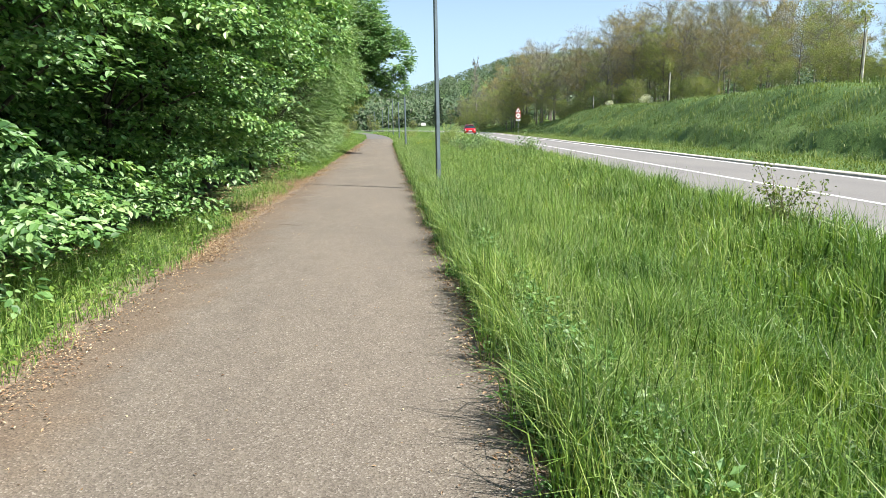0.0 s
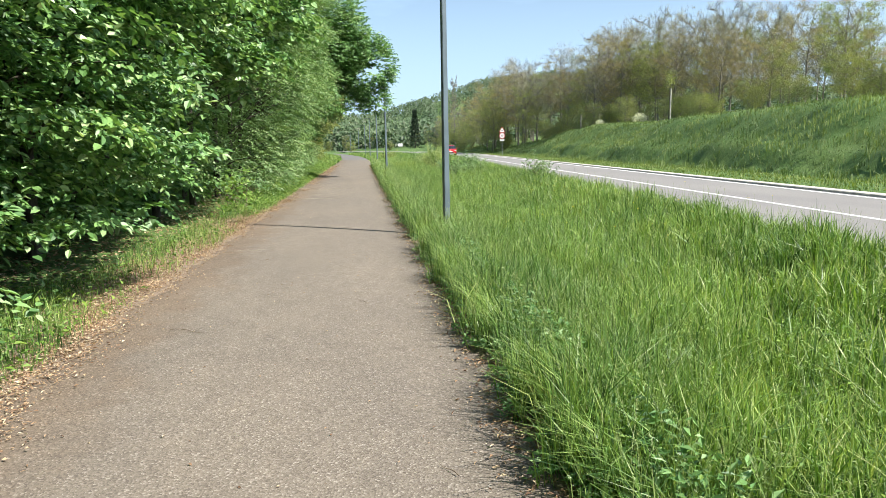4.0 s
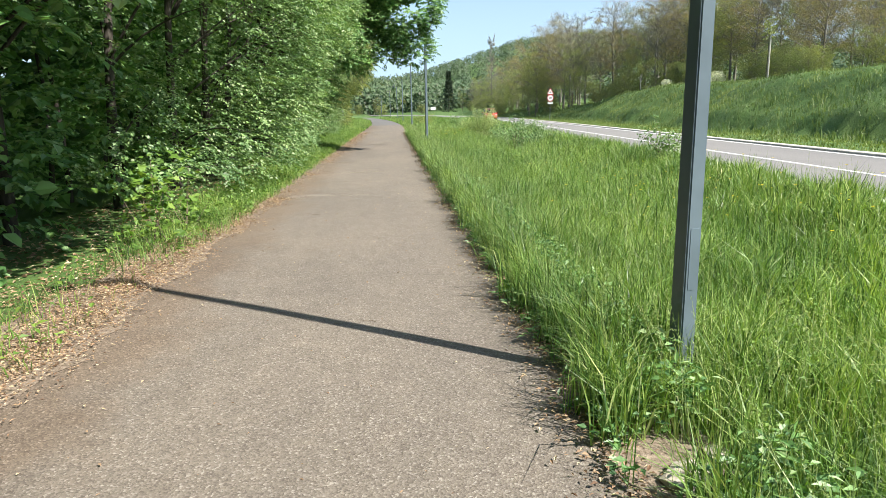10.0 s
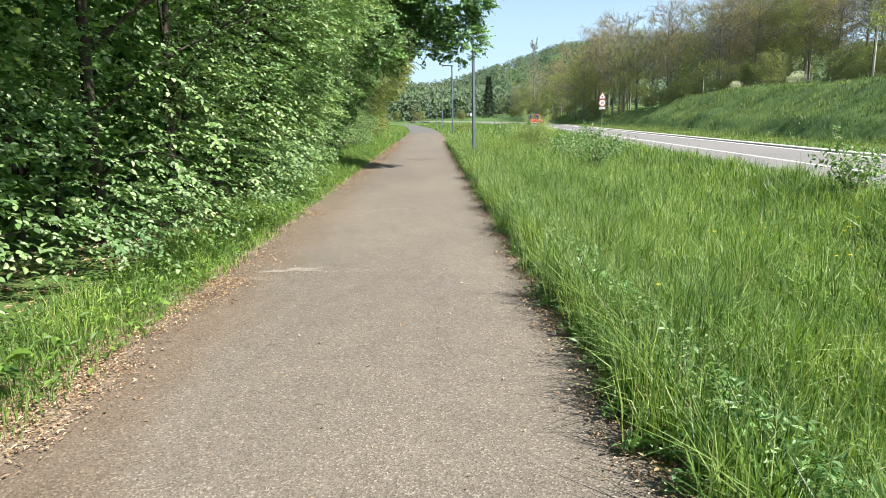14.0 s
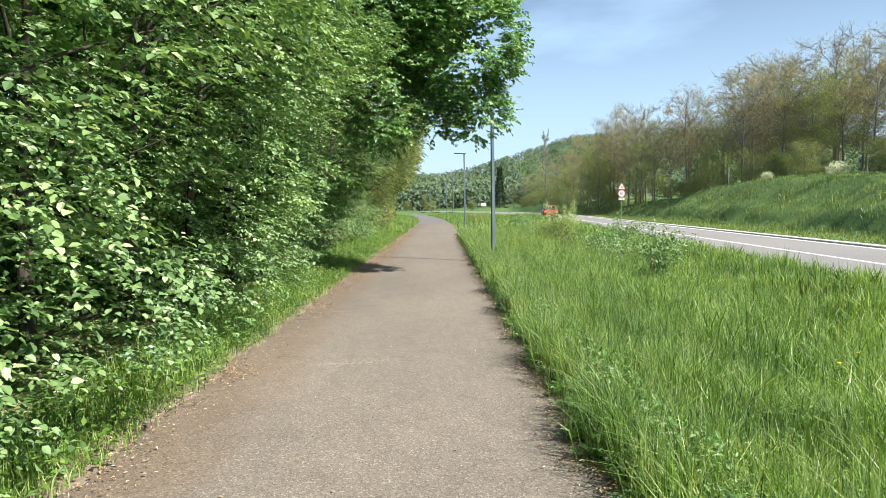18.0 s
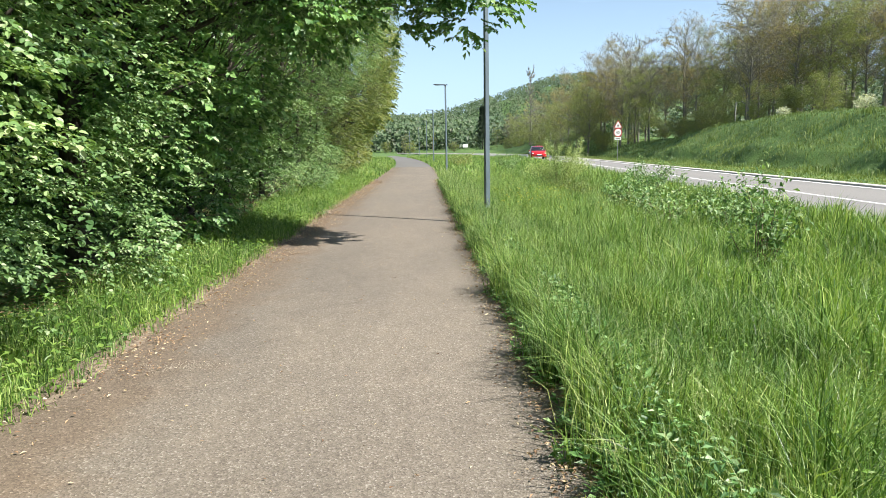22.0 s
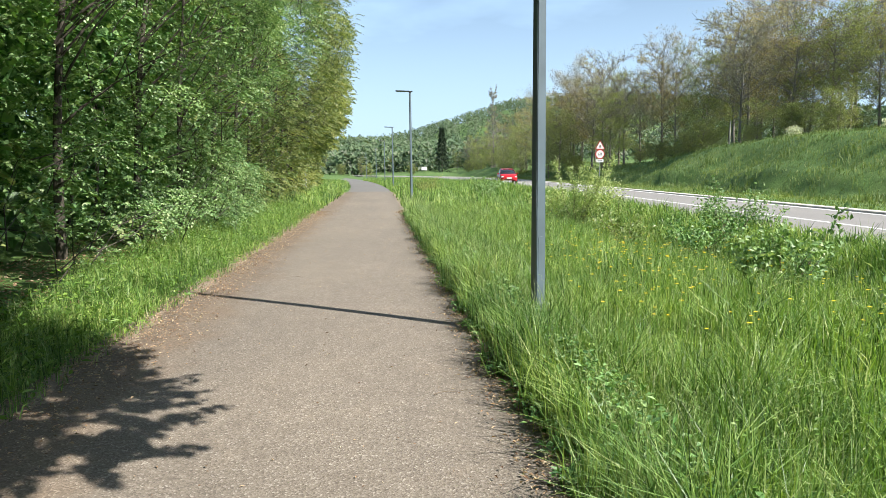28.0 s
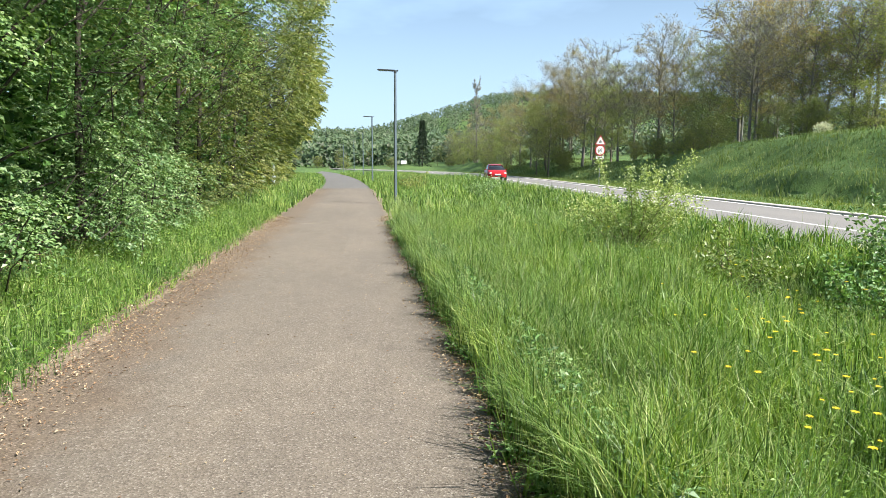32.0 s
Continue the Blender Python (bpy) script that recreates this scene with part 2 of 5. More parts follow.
M_LEAF_A = leaf_mat("broad_leaf_green", [(0.0, (0.058, 0.138, 0.051)), (0.4, (0.124, 0.258, 0.081)), (0.8, (0.237, 0.407, 0.151)), (1.0, (0.419, 0.555, 0.314))], 0.27, 0.44, 0.4, 0.9)
M_LEAF_B = leaf_mat("fresh_leaf_green", [(0.0, (0.081, 0.160, 0.057)), (0.4, (0.161, 0.286, 0.107)), (0.8, (0.278, 0.409, 0.182)), (1.0, (0.449, 0.534, 0.353))], 0.29, 0.46, 0.4, 0.9)
M_LEAF_C = leaf_mat("olive_leaf_green", [(0.0, (0.077, 0.118, 0.041)), (0.5, (0.168, 0.227, 0.073)), (0.9, (0.305, 0.354, 0.136)), (1.0, (0.469, 0.472, 0.245))], 0.3, 0.42, 0.4, 0.6)
M_SPRING = [leaf_mat("spring_leaf_yellow_green", [(0.0, (0.165, 0.188, 0.075)), (0.6, (0.285, 0.309, 0.134)), (1.0, (0.436, 0.436, 0.215))], 0.5, 0.6, 0.45, 0.6, 0.2),
            leaf_mat("spring_leaf_bronze", [(0.0, (0.215, 0.160, 0.098)), (0.6, (0.343, 0.268, 0.166)), (1.0, (0.481, 0.390, 0.247))], 0.5, 0.6, 0.45, 0.6, 0.2),
            leaf_mat("spring_leaf_olive", [(0.0, (0.144, 0.173, 0.069)), (0.6, (0.254, 0.284, 0.128)), (1.0, (0.396, 0.419, 0.209))], 0.5, 0.6, 0.45, 0.6, 0.2),
            leaf_mat("spring_leaf_grey", [(0.0, (0.237, 0.244, 0.173)), (0.6, (0.380, 0.378, 0.265)), (1.0, (0.539, 0.529, 0.386))], 0.5, 0.6, 0.45, 0.6, 0.2)]
M_NEEDLE = leaf_mat("spruce_needles", [(0.0, (0.012, 0.03, 0.014)), (1.0, (0.03, 0.06, 0.026))], 0.1, 0.6, 0.3, 0.3)
# ridge leaves lightened and shifted to blue: distance haze put into the colour
M_FARWOOD = leaf_mat("far_wood_leaves", [(0.0, (0.067, 0.113, 0.064)), (0.5, (0.103, 0.157, 0.085)), (0.8, (0.138, 0.188, 0.116)), (1.0, (0.156, 0.178, 0.143))], 0.2, 0.9, 0.35, 0.02)
M_SHRUB = leaf_mat("pale_shrub_leaves", [(0.0, (0.110, 0.175, 0.046)), (0.5, (0.184, 0.258, 0.074)), (1.0, (0.304, 0.359, 0.138))], 0.35, 0.4, 0.3, 1.0)
M_BLOSSOM = leaf_mat("white_blossom", [(0.0, (0.45, 0.47, 0.36)), (1.0, (0.75, 0.75, 0.66))], 0.3, 0.6, 0.1, 1.0)
M_YELLOW = leaf_mat("yellow_petal", [(0.0, (0.72, 0.54, 0.02)), (1.0, (0.82, 0.68, 0.06))], 0.25, 0.5, 0.05, 1.0)
M_LITTER = leaf_mat("dry_leaves", [(0.0, (0.13, 0.072, 0.045)), (0.35, (0.32, 0.205, 0.13)), (0.75, (0.49, 0.35, 0.225)), (1.0, (0.64, 0.54, 0.39))], 0.1, 0.8, 0.2, 2.0)
M_BARK = bark_mat("grey_brown_bark", (0.027, 0.022, 0.017), (0.084, 0.072, 0.057))
M_BARK_PALE = bark_mat("pale_grey_bark", (0.105, 0.099, 0.084), (0.256, 0.237, 0.204))
M_BARK_MID = bark_mat("brown_grey_bark", (0.101, 0.086, 0.065), (0.223, 0.198, 0.155))
M_TWIG = bark_mat("dry_twig", (0.10, 0.075, 0.05), (0.22, 0.17, 0.12))
M_STEEL = plain_mat("grey_painted_steel", (0.105, 0.14, 0.165), 0.38, 0.0, 0.14, 3.0)
M_STEEL_DARK = plain_mat("dark_grey_housing", (0.06, 0.065, 0.07), 0.5, 0.2)
M_GALV = plain_mat("galvanised_steel", (0.34, 0.35, 0.35), 0.45, 0.7)
M_LENS = plain_mat("lamp_lens", (0.55, 0.56, 0.55), 0.25)
M_WHITE = plain_mat("white_sign_face", (0.78, 0.78, 0.76), 0.4, vary=0.04)
M_RED = plain_mat("red_sign_border", (0.48, 0.03, 0.03), 0.4, vary=0.06)
M_BLACK = plain_mat("black_print", (0.02, 0.02, 0.02), 0.5)
M_SAND = plain_mat("pale_sand", (0.255, 0.222, 0.185), 0.95, vary=0.4, scale=40)
M_CRACK = plain_mat("crack_dirt", (0.10, 0.086, 0.07), 0.95, vary=0.4, scale=50)
M_STONE = plain_mat("pale_stone", (0.42, 0.375, 0.30), 0.9, vary=0.35, scale=30)


# ---- mesh helpers ----
def mesh_object(name, verts, faces, material, parent=None, smooth=False):
    """One mesh object from numpy arrays: verts (n, 3), faces (m, 3) or (m, 4)."""
    me = bpy.data.meshes.new(name)
    verts, faces = np.asarray(verts, np.float32), np.asarray(faces, np.int32)
    k = faces.shape[1]
    me.vertices.add(len(verts))
    me.vertices.foreach_set("co", verts.ravel())
    me.loops.add(faces.size)
    me.loops.foreach_set("vertex_index", faces.ravel())
    me.polygons.add(len(faces))
    me.polygons.foreach_set("loop_start", np.arange(0, faces.size, k, dtype=np.int32))
    me.update(calc_edges=True)
    me.polygons.foreach_set("use_smooth", np.full(len(faces), smooth, dtype=bool))
    me.materials.append(material)
    ob = new(name, me)
    ob.parent = parent
    return ob


def part(name, bm, material, parent=None, label=""):
    me = bpy.data.meshes.new(name)
    bm.to_mesh(me)
    bm.free()
    me.materials.append(material)
    ob = new(name, me)
    ob.parent = parent
    if label:
        ob["label"] = label
    return ob


def box_bm(sx, sy, sz, centre=(0, 0, 0), bevel=0.0, taper=1.0):
    bm = bmesh.new()
    bmesh.ops.create_cube(bm, size=1.0)
    for v in bm.verts:
        k = taper if v.co.z > 0 else 1.0
        v.co = Vector((v.co.x * sx * k + centre[0], v.co.y * sy * k + centre[1], v.co.z * sz + centre[2]))
    if bevel:
        bmesh.ops.bevel(bm, geom=bm.edges[:], offset=bevel, segments=2, affect="EDGES")
    return bm


def cyl_bm(r, h, centre=(0, 0, 0), seg=16, axis="z", bevel=0.0, r2=None):
    bm = bmesh.new()
    bmesh.ops.create_cone(bm, cap_ends=True, segments=seg, radius1=r, radius2=r if r2 is None else r2, depth=h)
    if bevel:
        rims = [e for e in bm.edges if abs(e.verts[0].co.z - e.verts[1].co.z) < 1e-5]
        bmesh.ops.bevel(bm, geom=rims, offset=bevel, segments=2, affect="EDGES")
    turn = {"z": Matrix(), "x": Matrix.Rotation(radians(90), 4, "Y"), "y": Matrix.Rotation(radians(90), 4, "X")}[axis]
    bm.transform(Matrix.Translation(centre) @ turn)
    return bm


def unit(v):
    return v / np.maximum(np.linalg.norm(v, axis=-1, keepdims=True), 1e-9)


def leaf_arrays(p, d, n, length, width, fold=0.18):
    """Folded leaf quads as two triangles: base p, direction d, normal n."""
    d = unit(d)
    s = unit(np.cross(d, n))
    n = np.cross(s, d)
    L, W = np.broadcast_to(length, len(p))[:, None], np.broadcast_to(width, len(p))[:, None]
    mid = p + d * L * 0.45
    v = np.stack([p, mid + s * W / 2 + n * W * fold, p + d * L - n * L * 0.12, mid - s * W / 2 + n * W * fold], 1)
    i = np.arange(len(p))[:, None] * 4
    f = np.stack([i + [0, 1, 2], i + [0, 2, 3]], 1).reshape(-1, 3)
    return v.reshape(-1, 3), f


def rounded_leaves(p, d, n, length, width, curl=0.16):
    """Oval leaves with a pointed tip, creased along the rib and drooping at the end."""
    k = len(p)
    d = unit(d)
    s = unit(np.cross(d, n))
    n = np.cross(s, d)
    L, W = np.broadcast_to(length, k)[:, None], np.broadcast_to(width, k)[:, None]
    q1, q2 = p + d * L * 0.3, p + d * L * 0.68 - n * L * curl * 0.45
    lift = n * W * 0.13
    v = np.stack([p, q1 + s * W * 0.48 + lift, q2 + s * W * 0.40 + lift, p + d * L - n * L * curl, q2 - s * W * 0.40 + lift, q1 - s * W * 0.48 + lift], 1)
    i = np.arange(k)[:, None] * 6
    f = np.stack([i + [0, 1, 2], i + [0, 2, 3], i + [0, 3, 4], i + [0, 4, 5]], 1).reshape(-1, 3)
    return v.reshape(-1, 3), f


def blade_arrays(p, h, w, lean, az, facing):
    """Grass blades of two segments that curve over."""
    k = len(p)
    up = np.array([0, 0, 1.0])
    out = np.stack([np.cos(az), np.sin(az), 0 * az], 1)
    side = np.stack([np.cos(facing), np.sin(facing), 0 * facing], 1)
    h, w, lean = h[:, None], w[:, None], lean[:, None]
    mid = p + up * h * 0.55 + out * h * lean * 0.25
    tip = p + up * h * (1 - 0.35 * lean) + out * h * lean * 0.9
    v = np.stack([p - side * w / 2, p + side * w / 2, mid + side * w * 0.42, mid - side * w * 0.42, tip], 1)
    i = np.arange(k)[:, None] * 5
    f = np.stack([i + [0, 1, 2], i + [0, 2, 3], i + [3, 2, 4]], 1).reshape(-1, 3)
    return v.reshape(-1, 3), f


def tubes(paths, sides=5):
    """Tapered tubes: each path is a list of (point, radius)."""
    vs, fs, base = [], [], 0
    ang = np.arange(sides) * 2 * np.pi / sides
    for pts in paths:
        p = np.array([q for q, _ in pts], float)
        r = np.array([q for _, q in pts], float)
        t = unit(np.gradient(p, axis=0))
        ref = np.where(np.abs(t[:, 2:3]) > 0.9, [[1.0, 0, 0]], [[0, 0, 1.0]])
        a = unit(np.cross(t, ref))
        b = np.cross(t, a)
        ring = p[:, None] + r[:, None, None] * (np.cos(ang)[None, :, None] * a[:, None] + np.sin(ang)[None, :, None] * b[:, None])
        vs.append(ring.reshape(-1, 3))
        k = len(p)
        i = base + (np.arange(k - 1)[:, None] * sides + np.arange(sides)[None])
        j = base + (np.arange(k - 1)[:, None] * sides + (np.arange(sides)[None] + 1) % sides)
        fs.append(np.stack([i, j, j + sides, i + sides], -1).reshape(-1, 4))
        base += k * sides
    return np.concatenate(vs), np.concatenate(fs)


def wave(x, seed, scale):
    """Smooth 1D variation in -1..1."""
    r = np.random.default_rng(seed)
    x = np.asarray(x, float)
    out = 0 * x
    for k in range(4):
        out = out + np.sin(x * (k + 1) * 1.7 / scale + r.uniform(0, 6.28)) / (k + 1)
    return out / 2.08


# ---- plan ----
def path_x(y):
    y = np.asarray(y, float)
    return -0.0008 * np.maximum(y - 70, 0) ** 2


def far_edge(y):
    y = np.asarray(y, float)
    y = np.minimum(y, 230)
    return 12.1 + 0.062 * y - 0.0022 * np.maximum(y - 105, 0) ** 2


def smooth(a, b, x):
    t = np.clip((x - a) / (b - a), 0, 1)
    return t * t * (3 - 2 * t)


def height(x, y):
    """The lie of the land."""
    x, y = np.asarray(x, float), np.asarray(y, float)
    px, s = path_x(y), x - far_edge(y)
    z = -0.02 - 0.02 * smooth(1.3, 2.0, np.abs(x - px))
    ditch = np.exp(-((x - (far_edge(y) - 8.8)) / 1.2) ** 2) * (0.12 + 0.25 * smooth(38, 46, y)) * smooth(3.0, 4.2, x - px)
    z = z - ditch
    z = z + 0.15 * np.exp(-((s + 7.0) / 0.8) ** 2)
    top = 3.05 - 1.5 * smooth(74, 104, y) + 0.25 * wave(y, 3, 9.0)
    rise = np.exp(-((y - 128) / 11) ** 2) * 1.5 + np.exp(-((y - 160) / 12) ** 2) * 1.2
    top = top + rise - 0.9 * smooth(104, 118, y)
    scarp = 0.34 + 0.10 * wave(y, 17, 4.0)
    foot = s + 0.45 * wave(y, 15, 5.0) + 0.25 * wave(y * 1.2 + x, 16, 1.6)
    z = z + (top + 0.15 * wave(y * 1.3 + x, 5, 4.0)) * (scarp * smooth(3.7, 4.9, foot) + (1 - scarp) * smooth(4.5, 8.8, foot)) + 0.12 * smooth(0, 2, s)
    z = z + 0.05 * np.maximum(s - 16, 0) * smooth(16, 30, s) * (1 - smooth(180, 420, s))
    z = z + smooth(0, 200, s - 60) * 5
    # rising ground behind the hedge
    z = z + 0.05 * np.maximum(-5.5 - x, 0) * (1 - smooth(60, 300, -x))
    # wooded ridge that closes the valley
    ridge = 24 + 26 * smooth(0, 130, x) - 6 * smooth(0, 120, -x)
    z = z + ridge * smooth(330, 680, y) * (1 + 0.05 * wave(x, 11, 40.0))
    return z


def grid(xs, ys, zfun):
    X, Y = np.meshgrid(xs, ys)
    v = np.stack([X, Y, zfun(X, Y)], -1).reshape(-1, 3)
    nx, ny = len(xs), len(ys)
    i = (np.arange(ny - 1)[:, None] * nx + np.arange(nx - 1)[None]).ravel()
    return v, np.stack([i, i + 1, i + nx + 1, i + nx], -1)


def strip(left, right, ys, z, across=2):
    """A ribbon between two lines x = left(y), right(y), laid at height z(x, y)."""
    a, b = left(ys), right(ys)
    u = np.linspace(0, 1, across)[None]
    X = a[:, None] * (1 - u) + b[:, None] * u
    Y = np.repeat(ys[:, None], across, 1)
    v = np.stack([X, Y, z(X, Y)], -1).reshape(-1, 3)
    n = len(ys)
    i = (np.arange(n - 1)[:, None] * across + np.arange(across - 1)[None]).ravel()
    return v, np.stack([i, i + 1, i + across + 1, i + across], -1)


# ---- ground, path, road ----
xs = np.concatenate([np.linspace(-900, -60, 18)[:-1], np.linspace(-60, -8, 20)[:-1], np.linspace(-8, 34, 85)[:-1], np.linspace(34, 120, 40)[:-1], np.linspace(120, 900, 20)])
ys = np.concatenate([np.linspace(-400, -20, 14)[:-1], np.linspace(-20, 180, 200)[:-1], np.linspace(180, 720, 50)[:-1], np.linspace(720, 2500, 14)])
tagged(mesh_object("ground", *grid(xs, ys, height), M_GROUND, smooth=True), "grassy ground of the valley floor, banks and wooded ridge", "ground", kind="structure")

ys = np.concatenate([np.arange(-12, 79.6, 0.22), [79.7]])
tagged(mesh_object("path", *strip(lambda y: path_x(y) - 1.9, lambda y: path_x(y) + 1.50 + 0.06 * wave(y, 23, 0.7) + 0.04 * wave(y, 24, 0.2), ys, lambda x, y: 0.012 - 0.012 * ((x - path_x(y)) / 1.5) ** 2, 7), M_PATH, smooth=True),
       "light grey-brown gravelly asphalt foot and cycle path", "path", kind="structure")
ys = np.arange(79.7, 190, 1.0)
tagged(mesh_object("path_far", *strip(lambda y: path_x(y) - 1.5, lambda y: path_x(y) + 1.45, ys, lambda x, y: 0 * x + 0.004, 3), M_DARKPATH), "darker newer asphalt stretch of the path", "path", kind="structure")
ys = np.arange(-12, 79.5, 0.2)
tagged(mesh_object("litter_soil", *strip(lambda y: path_x(y) + np.interp(y, [3, 8, 20, 25], [-1.8, -2.4, -2.3, -1.8]) + 0.15 * wave(y, 31, 1.5), lambda y: path_x(y) - 1.66 + 0.14 * smooth(5, 9, y) * (1 - smooth(19, 24, y)) + 0.10 * wave(y, 32, 0.6) + 0.06 * wave(y, 33, 0.15), ys, lambda x, y: 0.016 - 0.012 * ((x - path_x(y)) / 1.5) ** 2, 6), M_SOIL, smooth=True),
       "brown soil and dead leaves along the hedge side", "soil", kind="structure")
tagged(mesh_object("edge_soil", *strip(lambda y: path_x(y) + 1.42 + 0.07 * wave(y, 34, 0.5) + 0.04 * wave(y, 35, 0.12), lambda y: path_x(y) + 1.9, ys, lambda x, y: 0.016 - 0.012 * ((x - path_x(y)) / 1.5) ** 2, 4), M_SOIL, smooth=True),
       "narrow strip of dark soil under the verge grass", "soil", kind="structure")

ys = np.concatenate([np.arange(-150, 0, 10.0), np.arange(0, 260, 2.0)])
ROAD_Z = 0.03
tagged(mesh_object("road", *strip(lambda y: far_edge(y) - 6.2, lambda y: far_edge(y) + 0.02, ys, lambda x, y: 0 * x + ROAD_Z, 5), M_ROAD), "pale grey two-lane asphalt road", "road", kind="structure")
tagged(mesh_object("centre_line", *strip(lambda y: far_edge(y) - 3.27, lambda y: far_edge(y) - 3.13, ys, lambda x, y: 0 * x + ROAD_Z + 0.005), M_PAINT), "unbroken white centre line on the road", "road marking", kind="structure")
tagged(mesh_object("edge_line", *strip(lambda y: far_edge(y) - 0.36, lambda y: far_edge(y) - 0.18, ys, lambda x, y: 0 * x + ROAD_Z + 0.005), M_PAINT), "white edge line on the road", "road marking", kind="structure")


def kerb():
    bm = bmesh.new()
    prev = None
    for y in ys:
        x = float(far_edge(y))
        ring = [bm.verts.new((x + a, y, b)) for a, b in ((0.0, 0.0), (0.0, 0.085), (0.03, 0.1), (0.30, 0.105), (0.32, 0.0))]
        if prev:
            for k in range(4):
                bm.faces.new((prev[k], prev[k + 1], ring[k + 1], ring[k]))
        prev = ring
    return part("kerb", bm, M_KERB)


tagged(kerb(), "pale low concrete kerb along the far road edge", "kerb", kind="structure")


# ---- street lamps ----
def street_lamp():
    root = new("street_lamp")
    turned = Matrix.Rotation(radians(19), 4, "Z")
    bm = box_bm(0.096, 0.096, 5.0, (0, 0, 2.5), 0.007, 0.76)
    bm.transform(turned)
    part("pole", bm, M_STEEL, root)
    bm = box_bm(0.26, 0.26, 0.02, (0, 0, 0.01), 0.004)
    bm.transform(turned)
    part("base_plate", bm, M_GALV, root)
    for sx in (-1, 1):
        for sy in (-1, 1):
            part("bolt", cyl_bm(0.012, 0.05, turned @ Vector((sx * 0.1, sy * 0.1, 0.04)), 6), M_GALV, root)
    bm = box_bm(0.06, 0.006, 0.32, (0, -0.0460, 0.75), 0.002)
    bm.transform(turned)
    part("service_door", bm, M_STEEL, root)
    part("collar", box_bm(0.1, 0.1, 0.09, (0, 0, 4.97), 0.01), M_STEEL_DARK, root)
    bm = box_bm(0.66, 0.2, 0.05, (-0.33, 0, 5.0), 0.016)
    for v in bm.verts:
        v.co.z += -v.co.x * 0.04
        if v.co.x < -0.4:
            v.co.y *= 0.85
    head = part("lamp_head", bm, M_STEEL_DARK, root)
    part("lens", box_bm(0.34, 0.14, 0.012, (-0.42, 0, 4.985), 0.003), M_LENS, head)
    part("end_cap", box_bm(0.06, 0.12, 0.05, (0.085, 0, 5.005), 0.01), M_STEEL_DARK, root)
    return tagged(root, "slim grey square steel street lamp with flat head over the path", "street lamp", "lamps along the path")


lamp = street_lamp()
LAMPS = [(1.985, 14.6), (1.95, 39.5), (2.05, 64.03), (1.75, 88.7), (1.3, 113.3), (0.2, 138.0), (-1.8, 162.5)]
lamp.matrix_basis = pose(*LAMPS[0], -0.03)
for x, y in LAMPS[1:]:
    copy_thing(lamp, pose(x, y, -0.03))


# ---- road sign ----
def disc_bm(r, y, thick=0.004, seg=40):
    return cyl_bm(r, thick, (0, y, 0), seg, "y")


def text_part(word, size, at, material, parent):
    cu = bpy.data.curves.new("writing", "FONT")
    cu.body, cu.size, cu.align_x, cu.align_y, cu.extrude = word, size, "CENTER", "CENTER", 0.001
    tmp = bpy.data.objects.new("writing", cu)
    scene.collection.objects.link(tmp)
    me = bpy.data.meshes.new_from_object(tmp.evaluated_get(bpy.context.evaluated_depsgraph_get()))
    bpy.data.objects.remove(tmp)
    me.materials.append(material)
    ob = new("number", me)
    ob.parent = parent
    ob.matrix_local = Matrix.Translation(at) @ Matrix.Rotation(radians(90), 4, "X")
    return ob


def road_sign():
    root = new("road_sign")
    part("post", box_bm(0.06, 0.04, 3.9, (0, 0.04, 1.95), 0.006), M_GALV, root)

    def triangle(k, y, thick):
        bm = bmesh.new()
        pts = [(-0.5 * k, -0.29 * k), (0.5 * k, -0.29 * k), (0, 0.577 * k)]
        for yy in (y, y + thick):
            for a, b in pts:
                bm.verts.new((a, yy, 3.55 + b))
        v = list(bm.verts)
        bm.faces.new(v[:3])
        bm.faces.new(v[3:][::-1])
        for i in range(3):
            j = (i + 1) % 3
            bm.faces.new((v[i], v[i + 3], v[j + 3], v[j]))
        bmesh.ops.recalc_face_normals(bm, faces=bm.faces[:])
        bmesh.ops.bevel(bm, geom=[e for e in bm.edges if abs(e.verts[0].co.y - e.verts[1].co.y) > 1e-4], offset=0.05 * k, segments=3, affect="EDGES")
        return bm

    tri = part("warning_triangle", triangle(0.95, 0.0, 0.012), M_RED, root, "red-bordered white warning triangle")
    part("face", triangle(0.74, -0.005, 0.005), M_WHITE, tri)
    for dz, w in ((0.0, 0.2), (0.07, 0.12), (-0.07, 0.2)):
        part("symbol", box_bm(w, 0.003, 0.045, (0.0, -0.008, 3.54 + dz), 0.001), M_BLACK, tri)
    bm = disc_bm(0.43, 0.006, 0.012)
    bm.transform(Matrix.Translation((0, 0, 2.86)))
    rnd = part("speed_disc", bm, M_RED, root, "round red-bordered speed limit disc")
    bm = disc_bm(0.35, -0.003, 0.005)
    bm.transform(Matrix.Translation((0, 0, 2.86)))
    part("face", bm, M_WHITE, rnd)
    text_part("60", 0.36, (0, -0.008, 2.86), M_BLACK, rnd)
    plate = part("supplementary_plate", box_bm(0.66, 0.012, 0.26, (0, 0.006, 2.28), 0.004), M_WHITE, root)
    part("bar", box_bm(0.4, 0.003, 0.05, (0, -0.003, 2.28), 0.001), M_BLACK, plate)
    return tagged(root, "roadside post with warning triangle, 60 speed disc and white plate", "road sign")


sign = road_sign()
sign.matrix_basis = pose(18.05, 85.0, float(height(18.05, 85.0)), 0, 0, -12) @ Matrix.Diagonal((0.85, 1, 0.9, 1))


# ---- grass ----
def patches(n, x0, x1, y0, y1):
    return rng.uniform(x0, x1, n), rng.uniform(y0, y1, n)


